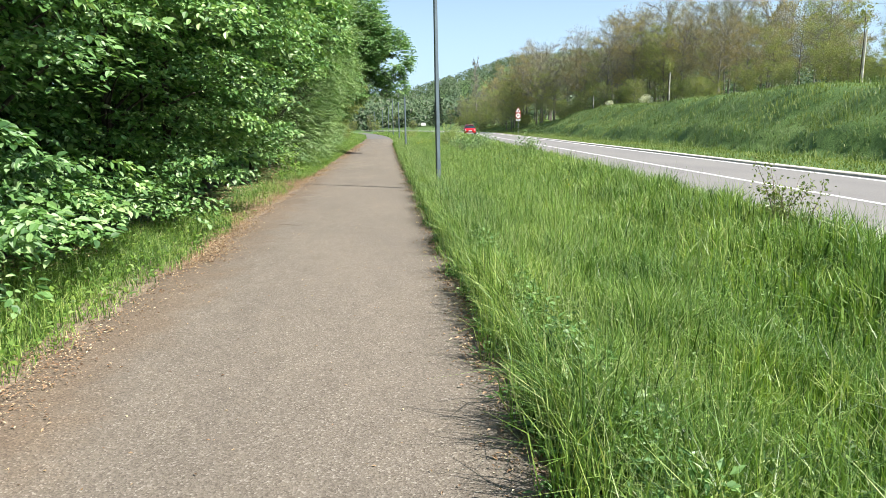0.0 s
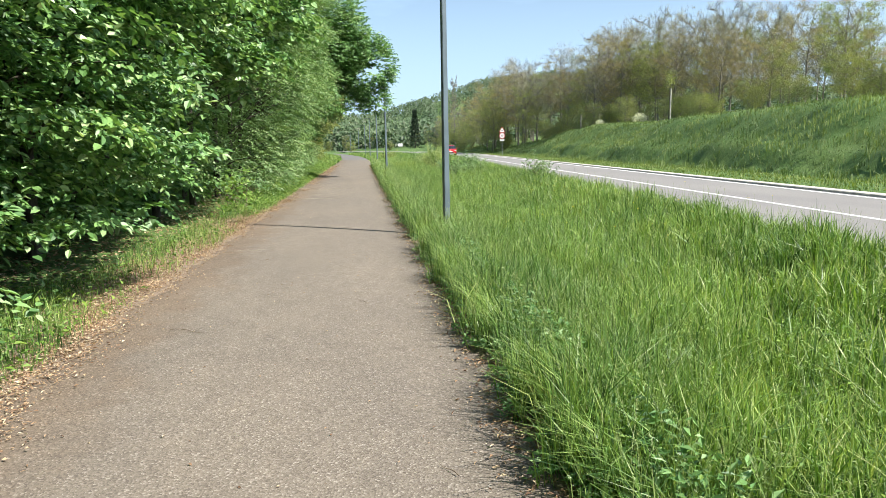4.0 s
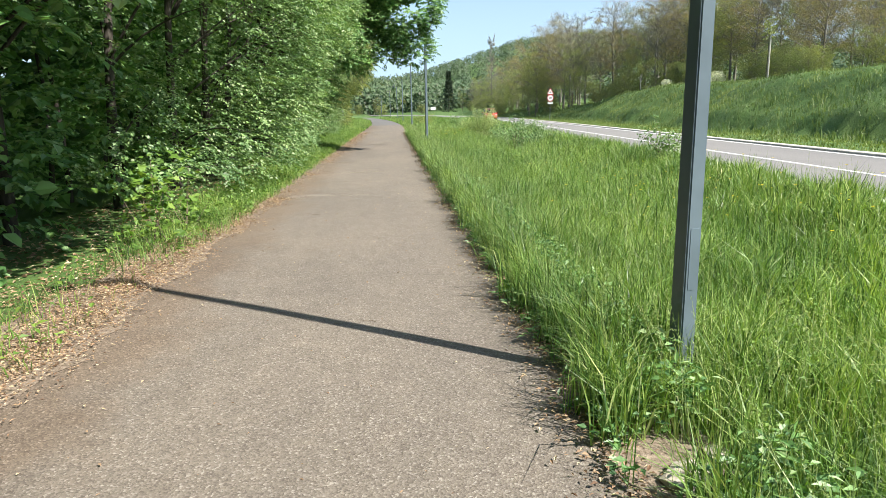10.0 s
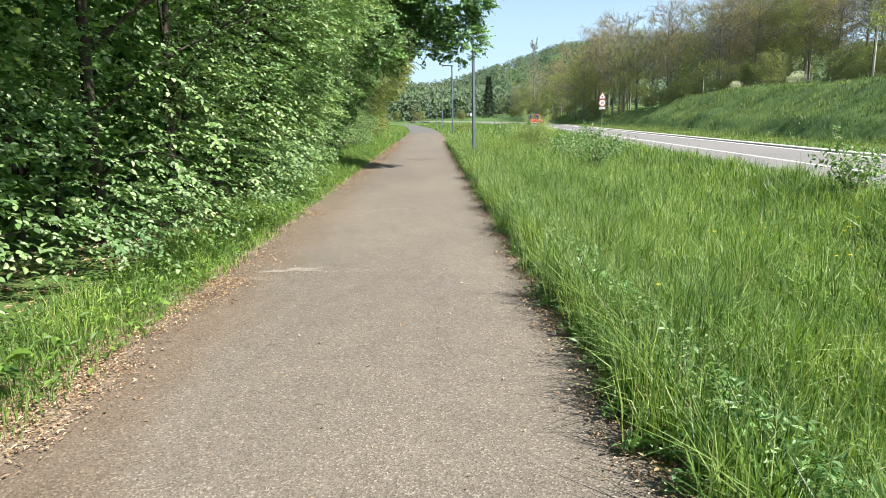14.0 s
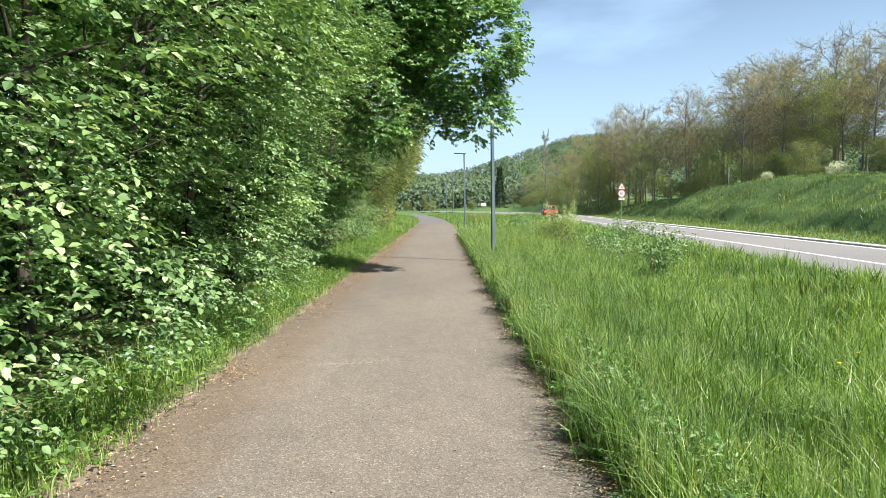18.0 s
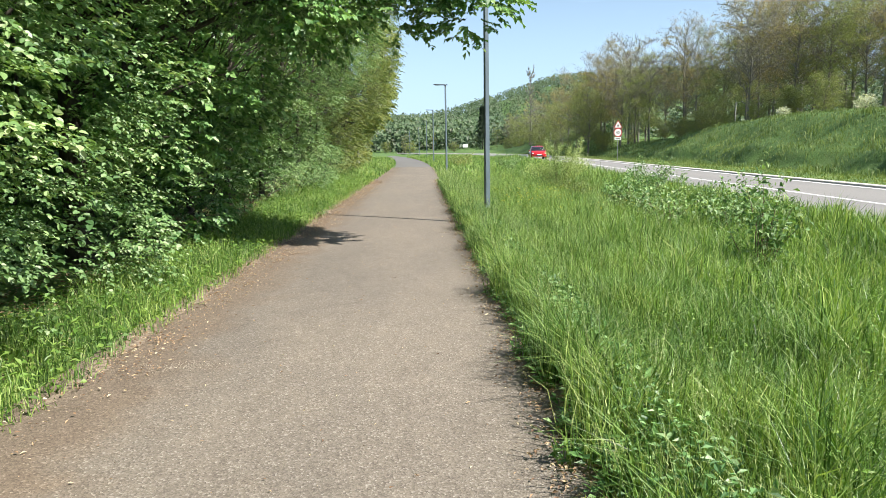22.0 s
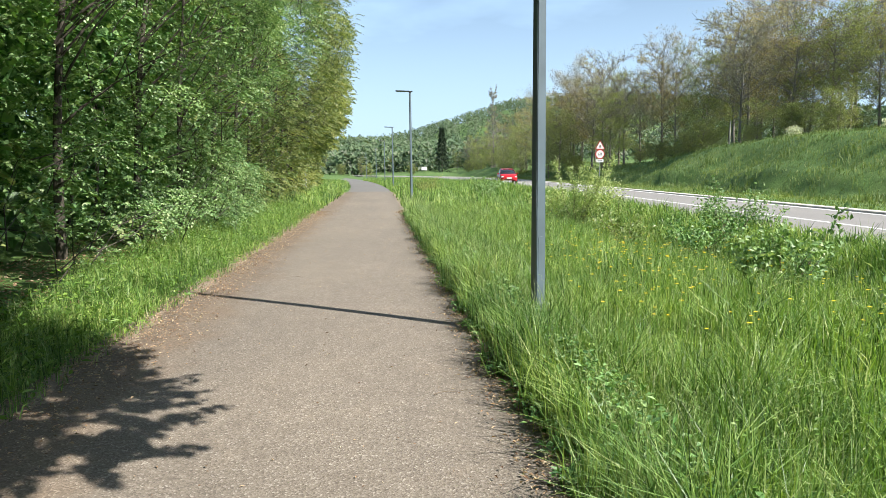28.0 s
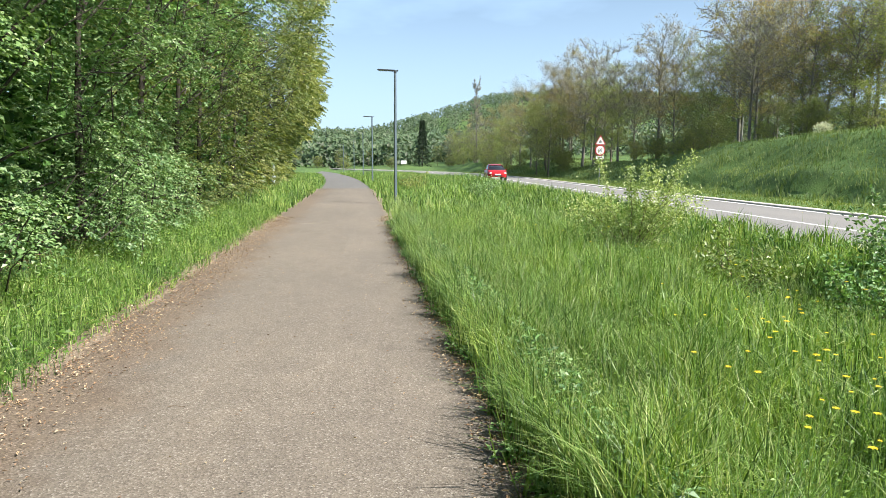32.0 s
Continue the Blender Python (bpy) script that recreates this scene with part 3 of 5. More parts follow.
def grass(name, x, y, h0, h1, w0, w1, material, label, tall=None, zoff=0.0):
    k = len(x)
    h = rng.uniform(h0, h1, k) * (1 + 0.28 * wave(y * 0.9 + x * 1.3, 41, 0.7)) * (1 + 0.25 * wave(x * 1.1 - y * 0.7, 42, 0.5))
    if tall is not None:
        h = h * tall
    p = np.stack([x, y, height(x, y) - 0.02 + zoff], 1)
    az = rng.uniform(0, 6.283, k)
    v, f = blade_arrays(p, h, rng.uniform(w0, w1, k), rng.beta(1.5, 3.2, k) * 1.45, az, rng.uniform(0, 6.283, k))
    return tagged(mesh_object(name, v, f, material), label, "grass", kind="stuff")


def edge_teeth(y):
    """The grass edge in and out, tuft by tuft."""
    return 0.10 * wave(y, 81, 0.09) + 0.09 * wave(y, 82, 0.3)


def verge(n, d0, d1, y0, y1):
    """Places between the path's right edge and the road."""
    y = rng.uniform(y0, y1, n)
    lim = far_edge(y) - 6.22
    d = d0 + (d1 - d0) * rng.random(n)
    x = path_x(y) + 1.52 + 0.07 * wave(y, 34, 0.5) + d + edge_teeth(y) * np.clip(1 - d / 0.7, 0, 1)
    keep = (x < lim) & (((x - 1.68) / 0.26) ** 2 + ((y - 13.83) / 0.24) ** 2 > 1)
    return x[keep], y[keep]


x, y = verge(255000, -0.06, 1.9, -0.5, 55)
edge = np.clip(0.95 - 0.2 * smooth(2.0, 3.2, x), 0.6, 1)
grass("verge_grass", x, y, 0.28, 0.60, 0.003, 0.0105, M_GRASS, "tall lush green grass between path and road", edge)
x, y = verge(135000, 1.7, 6.2, 2, 62)
grass("verge_grass", x, y, 0.25, 0.56, 0.006, 0.014, M_GRASS, "tall lush green grass between path and road")
x, y = verge(42000, 0.0, 12.0, 55, 135)
grass("verge_grass", x, y, 0.32, 0.62, 0.02, 0.05, M_GRASS, "tall green grass of the verge farther on")
y = rng.uniform(0, 75, 26000)
x = far_edge(y) - 6.2 - rng.random(len(y)) * 2.0
grass("verge_grass", x, y, 0.28, 0.5, 0.015, 0.03, M_GRASS, "tall green grass along the road")

tuft_y = rng.uniform(-0.5, 55, 420)
tuft_y = np.where(np.abs(tuft_y - 13.8) < 0.45, tuft_y + 0.9, tuft_y)
which = rng.integers(420, size=11000)
y = tuft_y[which] + rng.normal(0, 0.05, 11000)
x = path_x(y) + 1.56 + 0.07 * wave(y, 34, 0.5) + (0.12 * rng.random(420))[which] + rng.normal(0, 0.03, 11000)
p = np.stack([x, y, height(x, y)], 1)
v, f = blade_arrays(p, rng.uniform(0.22, 0.62, 11000), rng.uniform(0.004, 0.009, 11000), rng.uniform(0.25, 0.95, 11000), rng.normal(3.2, 0.75, 11000), rng.uniform(0, 6.283, 11000))
tagged(mesh_object("edge_tufts", v, f, M_GRASS), "arching grass tufts leaning over the path edge", "grass", kind="stuff")


def seed_stalks(n):
    x, y = verge(n, 0.0, 5.5, -3, 60)
    x = np.where(rng.random(len(x)) < 0.3, 1.55 + rng.random(len(x)) * 0.6, x)
    k = len(x)
    h = rng.uniform(0.40, 0.70, k) * (1 + 0.15 * wave(y + x, 45, 1.5))
    az = rng.normal(3.1, 1.3, k)
    lean = rng.uniform(0.08, 0.4, k)
    p = np.stack([x, y, height(x, y) - 0.02], 1)
    v1, f1 = blade_arrays(p, h, rng.uniform(0.002, 0.0035, k), lean, az, rng.uniform(0, 6.283, k))
    tip = v1.reshape(k, 5, 3)[:, 4]
    mid = v1.reshape(k, 5, 3)[:, 2]
    m = 7
    d = unit(tip - mid)[:, None]
    base = tip[:, None] - d * np.linspace(0.0, 0.11, m)[None, :, None]
    dirs = d + rng.normal(0, 0.45, (k, m, 3))
    v2, f2 = leaf_arrays(base.reshape(-1, 3), dirs.reshape(-1, 3), rng.normal(0, 1, (k * m, 3)), rng.uniform(0.014, 0.028, k * m), rng.uniform(0.003, 0.006, k * m))
    tagged(mesh_object("grass_stalks", np.concatenate([v1, v2]), np.concatenate([f1, f2 + len(v1)]), M_SEED), "pale seeding grass stalks above the verge", "grass", kind="stuff")


seed_stalks(12000)
# low herbs that spill over the path's edge
x, y = verge(62000, -0.10, 0.40, -1, 56)
p = np.stack([x, y, 0.03 + rng.random(len(x)) * 0.3 * np.clip((x - 1.4) / 0.4, 0.2, 1)], 1)
d = np.stack([rng.normal(-0.3, 0.7, len(x)), rng.normal(0, 0.7, len(x)), rng.uniform(0.0, 0.6, len(x))], 1)
nrm = np.stack([rng.normal(0, 0.4, len(x)), rng.normal(0, 0.4, len(x)), np.ones(len(x))], 1)
tagged(mesh_object("edge_herbs", *leaf_arrays(p, d, nrm, rng.uniform(0.03, 0.075, len(x)), rng.uniform(0.015, 0.035, len(x))), M_LEAF_A), "low leafy herbs along the path edge", "herbs", kind="stuff")


# clover and vetch woven through the verge grass, in patches
x, y = verge(150000, 0.05, 4.2, -0.5, 56)
lush = wave(y * 0.8 + x * 1.3, 85, 0.8) + wave(x * 1.2 - y * 0.9, 86, 0.5) + rng.normal(0, 0.45, len(x))
x, y = x[lush > 0.25], y[lush > 0.25]
p = np.stack([x, y, height(x, y) + 0.10 + 0.36 * rng.random(len(x)) ** 0.7], 1)
d = np.stack([rng.normal(0, 0.8, len(x)), rng.normal(0, 0.8, len(x)), rng.uniform(-0.2, 0.6, len(x))], 1)
nrm = np.stack([rng.normal(0.2, 0.5, len(x)), rng.normal(-0.2, 0.5, len(x)), np.ones(len(x))], 1)
tagged(mesh_object("verge_herbs", *leaf_arrays(p, d, nrm, rng.uniform(0.014, 0.036, len(x)), rng.uniform(0.007, 0.017, len(x))), M_HERB), "small-leaved vetch and clover among the verge grass", "herbs", kind="stuff")


def hedge_foot(y):
    """How far from the path's middle the hedge begins."""
    return np.interp(y, [-20, 4, 10, 16, 26, 30, 40, 44, 52, 60, 75, 100, 140], [-2.75, -2.75, -2.45, -2.2, -2.25, -2.6, -2.75, -3.4, -3.9, -3.5, -4.3, -5.4, -7.5])


def left_verge(n, y0, y1):
    y = rng.uniform(y0, y1, n)
    a, b = hedge_foot(y) - 0.3 + np.minimum(path_x(y), 0), path_x(y) - 1.58
    lush = (1 - 0.9 * np.exp(-((y - 17.3) / 2.6) ** 2)) * np.clip(0.3 + 0.5 * wave(y, 51, 4.0) + 0.9 * smooth(15, 24, y) + 0.9 * (1 - smooth(7, 12, y)), 0.15, 1)
    x = b - (b - a) * rng.random(n) ** 0.8 * 1.0
    keep = (rng.random(n) < lush * np.clip((b + 0.1 * wave(y, 52, 0.5) - x) / 0.14, 0.1, 1))
    return x[keep], y[keep]


x, y = left_verge(110000, -3, 62)
grass("hedge_side_grass", x, y, 0.12, 0.36, 0.004, 0.010, M_GRASS, "grass strip between hedge and path", np.clip(0.5 + (-1.5 - x) * 0.8, 0.4, 1.15))
x, y = left_verge(20000, 60, 130)
grass("hedge_side_grass", x, y, 0.25, 0.5, 0.02, 0.04, M_GRASS, "grass strip between hedge and path farther on")
x, y = left_verge(22000, -1, 60)
p = np.stack([x, y, 0.02 + rng.random(len(x)) * np.clip(0.10 + (-1.6 - x) * 0.16, 0.08, 0.26)], 1)
d = np.stack([rng.normal(0, 0.7, len(x)), rng.normal(0, 0.7, len(x)), rng.uniform(0, 0.6, len(x))], 1)
nrm = np.stack([rng.normal(0, 0.4, len(x)), rng.normal(0, 0.4, len(x)), np.ones(len(x))], 1)
tagged(mesh_object("hedge_side_herbs", *leaf_arrays(p, d, nrm, rng.uniform(0.03, 0.09, len(x)), rng.uniform(0.02, 0.045, len(x))), M_HERB), "low leafy herbs at the hedge foot", "herbs", kind="stuff")

# the bank beyond the road: a mown strip, then rough slope
y = rng.uniform(5, 150, 26000)
x = far_edge(y) + rng.uniform(0.4, 3.4, len(y))
grass("mown_strip_grass", x, y, 0.07, 0.17, 0.025, 0.05, M_GRASS_PALE, "short pale grass along the far road edge")
y = rng.uniform(15, 150, 100000)
x = far_edge(y) + rng.uniform(3.0, 17, len(y))
tuft = 0.55 + 0.95 * smooth(-0.1, 0.7, wave(y * 0.7 + x * 1.1, 61, 2.2) * wave(y * 1.1 - x, 62, 2.9) * 1.6 + 0.2)
low = x - far_edge(y) < 6.3 + 0.5 * wave(y, 63, 3.0)
grass("bank_grass", x[~low], y[~low], 0.13, 0.30, 0.02, 0.045, M_GRASS_FAR, "pale rough grass on top of the roadside bank", tuft[~low])
grass("bank_grass", x[low], y[low], 0.18, 0.42, 0.02, 0.045, M_GRASS_FAR, "deep green rough grass on the steep bank slope", tuft[low])



# ---- litter on the path ----
def litter(name, x, y, z, l0, l1, label):
    k = len(x)
    p = np.stack([x, y, z + rng.random(k) * 0.012], 1)
    d = np.stack([rng.normal(0, 1, k), rng.normal(0, 1, k), rng.normal(0, 0.15, k)], 1)
    nrm = np.stack([rng.normal(0, 0.25, k), rng.normal(0, 0.25, k), np.ones(k)], 1)
    L = rng.uniform(l0, l1, k)
    return tagged(mesh_object(name, *leaf_arrays(p, d, nrm, L, L * rng.uniform(0.2, 0.6, k), 0.3), M_LITTER), label, "leaf litter", kind="stuff")


y = np.where(rng.random(90000) < 0.6, rng.uniform(2, 23, 90000), rng.uniform(2, 58, 90000))
wide = smooth(7, 11, y) * (1 - smooth(18, 24, y))
x = -1.56 - 0.1 * wide + 0.1 * wave(y, 32, 0.6) + rng.normal(0, 1, len(y)) * (0.15 + 0.07 * smooth(30, 40, y)) - np.abs(rng.normal(0, 1, len(y))) * 0.34 * wide
amount = np.clip(0.3 + 0.5 * wave(y, 71, 2.2) + 0.9 * wide + 0.9 * np.exp(-((y - 44.8) / 1.2) ** 2) + 0.5 * smooth(32, 36, y) + np.exp(-((y - 20.3) / 0.5) ** 2) + np.exp(-((y - 23.6) / 0.35) ** 2) + np.exp(-((y - 27.4) / 0.4) ** 2), 0.08, 1)
keep = rng.random(len(y)) < amount
x, y = x[keep], y[keep]
litter("dead_leaves", x, y, np.where(x > -1.5, 0.016, 0.02), 0.010, 0.036, "dead brown leaves gathered along the hedge side")
y = rng.uniform(0, 62, 26000)
x = hedge_foot(y) - rng.random(len(y)) ** 1.4 * 2.6 + 0.35
litter("dead_leaves", x, y, height(x, y) + 0.012, 0.03, 0.085, "old brown leaves on the shaded ground under the hedge")
y = rng.uniform(-1, 58, 22000)
x = 1.39 + 0.07 * wave(y, 34, 0.5) + rng.normal(0, 0.1, len(y))
litter("dead_leaves", x, y, np.full(len(y), 0.018), 0.014, 0.04, "dead brown leaves along the grass edge")
y = rng.uniform(-1, 58, 2600)
x = rng.uniform(-1.45, 1.4, len(y))
litter("path_specks", x, y, np.full(len(y), 0.012), 0.008, 0.03, "small bits of dry plant on the path")


def sand_patch(x, y, a, b, seed):
    bm = bmesh.new()
    c = bm.verts.new((x, y, 0.0165))
    ring = []
    for i in range(44):
        t = i * 6.283 / 44
        k = 1 + 1.0 * noise.noise(Vector((math.cos(t) * 2.6 + seed, math.sin(t) * 2.6, seed)))
        px, py = x + math.cos(t) * a * k, y + math.sin(t) * b * k
        ring.append(bm.verts.new((px, py, 0.0155 - 0.012 * (px / 1.5) ** 2)))
    for i in range(44):
        bm.faces.new((c, ring[i], ring[(i + 1) % 44]))
    return tagged(part("sand_patch", bm, M_SAND), "pale sandy scuff on the path surface", "sand patch", kind="structure")


for sx, sy, sa, sb in ((-0.95, 23.3, 0.30, 0.08), (-0.62, 27.6, 0.16, 0.025), (-0.7, 55.8, 0.2, 0.06)):
    sand_patch(sx, sy, sa, sb, sy)


# loose pale grit swept into streaks on the path
grit = np.array([(-0.95, 23.3, 0.25, 0.09), (-0.4, 23.2, 0.32, 0.05), (-1.0, 23.35, 0.2, 0.07), (-1.2, 23.0, 0.14, 0.05), (-0.62, 27.6, 0.2, 0.06), (-0.15, 27.7, 0.2, 0.05), (-1.1, 13.6, 0.16, 0.06), (-0.7, 55.8, 0.25, 0.06), (-1.1, 31.0, 0.2, 0.05)])
row = grit[rng.integers(len(grit), size=3000)]
x, y = row[:, 0] + rng.normal(0, 1, 3000) * row[:, 2], row[:, 1] + rng.normal(0, 1, 3000) * row[:, 3]
x = np.maximum(x, -1.5)
p = np.stack([x, y, 0.0125 - 0.012 * (x / 1.5) ** 2 + 0 * x], 1)
size = rng.uniform(0.004, 0.013, 3000)
d = np.stack([rng.normal(0, 1, 3000), rng.normal(0, 1, 3000), 0 * x], 1)
tagged(mesh_object("loose_grit", *leaf_arrays(p, d, np.tile([0, 0, 1.0], (3000, 1)), size, size * 0.8, 0.4), M_STONE), "pale loose grit in streaks on the path", "grit", kind="stuff")


def path_crack(x0, x1, y0, y1, seed):
    """A thin winding crack across the asphalt, its lips raised a little."""
    u = np.linspace(0, 1, 60)
    x = x0 + (x1 - x0) * u
    y = y0 + (y1 - y0) * u + 0.05 * wave(u * 10, seed, 1.4) + 0.015 * wave(u * 10, seed + 1, 0.25)
    w = 0.0014 + 0.002 * np.abs(wave(u * 10, seed + 2, 0.5))
    z = 0.0165 - 0.012 * (x / 1.5) ** 2
    v = np.stack([np.stack([x, y - w, z], 1), np.stack([x, y + w, z], 1)], 1).reshape(-1, 3)
    i = np.arange(59) * 2
    return tagged(mesh_object("path_crack", v, np.stack([i, i + 2, i + 3, i + 1], 1), M_CRACK), "fine dark crack across the path asphalt", "crack", kind="structure")


path_crack(-0.45, 1.4, 17.48, 17.16, 91)


def twig(x, y, length, turn, r=0.0026):
    a = radians(turn)
    pts = [(np.array([x + math.cos(a) * u * length, y + math.sin(a) * u * length + 0.06 * length * math.sin(u * 5), 0.018 + 0.004 * math.sin(u * 7)]), r * (1 - 0.6 * u)) for u in np.linspace(0, 1, 6)]
    return tagged(mesh_object("twig", *tubes([pts], 5), M_TWIG, smooth=True), "thin dry brown twig lying on the path", "twig", "twigs on the path")


for tx, ty, tl, ta in ((0.612, 9.93, 0.16, 118), (0.996, 6.53, 0.15, 120), (-1.0, 9.3, 0.38, -25), (-0.19, 20.0, 0.05, 10), (-0.69, 20.97, 0.14, 30), (0.3, 34.0, 0.1, 60), (-1.25, 27.9, 0.22, 12), (0.35, 15.9, 0.12, 150), (0.9, 38.0, 0.25, 20), (-0.6, 43.0, 0.12, 5), (-1.8, 38.95, 0.6, 18), (-1.62, 38.5, 0.42, 8), (-1.72, 38.25, 0.32, -62), (-1.5, 39.15, 0.36, 4), (-1.66, 37.9, 0.28, 35), (-1.7, 45.1, 0.3, 15), (-1.6, 30.2, 0.25, 22)):
    twig(tx, ty, tl, ta)


def stone(x, y, r, seed):
    bm = bmesh.new()
    bmesh.ops.create_icosphere(bm, subdivisions=2, radius=1)
    for v in bm.verts:
        q = 1 + 0.35 * noise.noise(v.co * 1.5 + Vector((seed, 0, 0)))
        v.co = Vector((v.co.x * r * 1.2 * q, v.co.y * r * 0.85 * q, v.co.z * r * 0.26 * q))
    ob = part("stone", bm, M_STONE)
    ob.matrix_basis = pose(x, y, 0.005 + r * 0.12, 0, 0, seed * 40)
    return tagged(ob, "pale flat stone slab at the grass edge", "stone")


stone(1.66, 13.74, 0.115, 1)
stone(1.86, 13.92, 0.07, 2)


def pebbles():
    bm = bmesh.new()
    for _ in range(60):
        a, r = rng.uniform(0, 6.283), rng.uniform(0.1, 0.34)
        m = Matrix.Translation((1.96 + math.cos(a) * r, 14.48 + math.sin(a) * r * 0.8, -0.005)) @ Matrix.Rotation(a * 7, 4, "Z") @ Matrix.Diagonal((rng.uniform(0.014, 0.03), rng.uniform(0.012, 0.02), rng.uniform(0.009, 0.016), 1))
        bmesh.ops.create_icosphere(bm, subdivisions=1, radius=1, matrix=m)
    return tagged(part("pebbles", bm, M_KERB), "whitish gravel round the foot of the lamp", "gravel", kind="stuff")


pebbles()


# ---- wild flowers ----
def flowers(n, spots, label):
    pv, pf, base = [], [], 0
    sv, sf, sb = [], [], 0
    for _ in range(n):
        cx, cy, r = spots[rng.integers(len(spots))]
        fx, fy = cx + rng.normal(0, r * 0.45), cy + rng.normal(0, r)
        fx = max(fx, 1.75)
        hz = float(height(fx, fy)) + rng.uniform(0.46, 0.7)
        k = 6
        a = np.arange(k) * 6.283 / k + rng.uniform(0, 6)
        p = np.tile([fx, fy, hz], (k, 1))
        d = np.stack([np.cos(a), np.sin(a), np.full(k, 0.25)], 1)
        v, f = leaf_arrays(p, d, np.tile([0, 0, 1.0], (k, 1)), np.full(k, rng.uniform(0.010, 0.022)), np.full(k, 0.017))
        pv.append(v), pf.append(f + base)
        base += len(v)
        v, f = tubes([[(np.array([fx, fy, hz - 0.4]), 0.0016), (np.array([fx + 0.005, fy, hz]), 0.0012)]], 3)
        sv.append(v), sf.append(f + sb)
        sb += len(v)
    tagged(mesh_object("yellow_flowers", np.concatenate(pv), np.concatenate(pf), M_YELLOW), label, "wildflowers", kind="stuff")
    tagged(mesh_object("flower_stems", np.concatenate(sv), np.concatenate(sf), M_HERB), "thin green flower stems in the grass", "wildflowers", kind="stuff")


flowers(430, [(2.9, 41.2, 0.6), (3.4, 42.3, 0.9), (3.3, 40.6, 0.6), (2.7, 38.6, 0.5), (4.5, 14, 2.5), (4.2, 19.5, 2.0), (4.5, 22, 2.4), (5.0, 20.5, 2.0), (4.1, 38.2, 0.9), (3.9, 40.0, 0.8), (4.6, 44, 2.5), (5.2, 48, 3.0), (4.4, 42.0, 1.3)], "scattered yellow buttercups in the tall grass")


# ---- hedge trees along the path ----
def sprays(n, pos, out, leaves, L, W, spread, droop=0.35, shape=leaf_arrays):
    """Leafy twigs: n start points, each with leaves set to both sides along a drooping line."""
    k = leaves
    u = np.linspace(0.08, 1, k)[None, :, None]
    ln = rng.uniform(0.6, 1.25, (n, 1, 1)) * spread
    out = unit(out)
    drop = np.array([0, 0, -1.0])
    base = pos[:, None] + out[:, None] * u * ln + drop * (u ** 2) * ln * droop
    side = unit(np.cross(out, [0, 0, 1.0]))[:, None]
    sgn = np.where(np.arange(k) % 2 == 0, 1.0, -1.0)[None, :, None]
    d = out[:, None] * 0.75 + side * sgn * rng.uniform(0.4, 1.1, (n, k, 1)) + drop * rng.uniform(0.0, 0.7, (n, k, 1)) + rng.normal(0, 0.2, (n, k, 3))
    nrm = np.array([0, 0, 1.0]) + out[:, None] * rng.uniform(0.0, 0.7, (n, k, 1)) + rng.normal(0, 0.33, (n, k, 3))
    size = rng.uniform(0.55, 1.2, n * k)
    return shape(base.reshape(-1, 3), d.reshape(-1, 3), nrm.reshape(-1, 3), L * size, W * size)


def boughs(pos, out, length, L, W, twigs=11, per=7):
    """Flat drooping boughs: leaves in two ranks of side twigs, held nearly level."""
    n = len(pos)
    out = unit(out)
    k = twigs * 2 * per
    u = np.tile(((np.arange(twigs) + 0.6) / twigs)[None, :, None, None], (n, 1, 2, per)).reshape(n, k, 1)
    sgn = np.tile(np.array([1.0, -1.0])[None, None, :, None], (n, twigs, 1, per)).reshape(n, k, 1)
    w = np.tile(((np.arange(per) + 0.5) / per)[None, None, None, :], (n, twigs, 2, 1)).reshape(n, k, 1) + rng.normal(0, 0.05, (n, k, 1))
    ln = np.asarray(length)[:, None, None]
    side = unit(np.cross(out, [0, 0, 1.0]))[:, None]
    o = out[:, None]
    half = ln * 0.42 * np.sin(np.pi * np.clip(0.12 + 0.80 * u, 0, 1)) ** 0.8
    droop = rng.uniform(0.15, 0.6, (n, 1, 1))
    p = pos[:, None] + o * u * ln + (side * sgn * 0.88 + o * 0.48) * w * half
    p[..., 2:] += (0.15 * u - droop * u ** 2) * ln - 0.30 * w ** 2 * half
    p = p + rng.normal(0, 0.02, p.shape)
    d = side * sgn * 0.8 + o * 0.55 + np.stack([0 * u[..., 0], 0 * u[..., 0], -rng.uniform(0.0, 0.6, (n, k))], -1) + rng.normal(0, 0.38, (n, k, 3))
    nrm = np.array([0, 0, 1.0]) + o * rng.uniform(0.1, 0.7, (n, k, 1)) + rng.normal(0, 0.30, (n, k, 3))
    size = rng.uniform(0.6, 1.2, (n, k))
    keep = rng.random((n, k)) < 0.86
    return rounded_leaves(p[keep], d[keep], nrm[keep], L * size[keep], W * size[keep])


NCELL = rng.normal(0, 1, (24, 24, 24))


def lumps(p, cell):
    """Smooth 3D lumps, about -1..1."""
    q = p / cell
    i = np.floor(q).astype(int)
    f = q - i
    f = f * f * (3 - 2 * f)
    out = 0
    for a in (0, 1):
        for b in (0, 1):
            for c in (0, 1):
                w = (f[:, 0] if a else 1 - f[:, 0]) * (f[:, 1] if b else 1 - f[:, 1]) * (f[:, 2] if c else 1 - f[:, 2])
                out = out + w * NCELL[(i[:, 0] + a) % 24, (i[:, 1] + b) % 24, (i[:, 2] + c) % 24]
    return out


def branch_paths(root_at, tips, r0, bend=0.25):
    paths = []
    for tip in tips:
        mid = (root_at + tip) / 2 + np.array([0, 0, 0.18 * np.linalg.norm(tip - root_at)]) + rng.normal(0, bend * 0.3, 3)
        pts = []
        for u in np.linspace(0, 1, 6):
            q = (1 - u) ** 2 * root_at + 2 * u * (1 - u) * mid + u * u * tip
            pts.append((q, r0 * (1 - 0.85 * u)))
        paths.append(pts)
    return paths


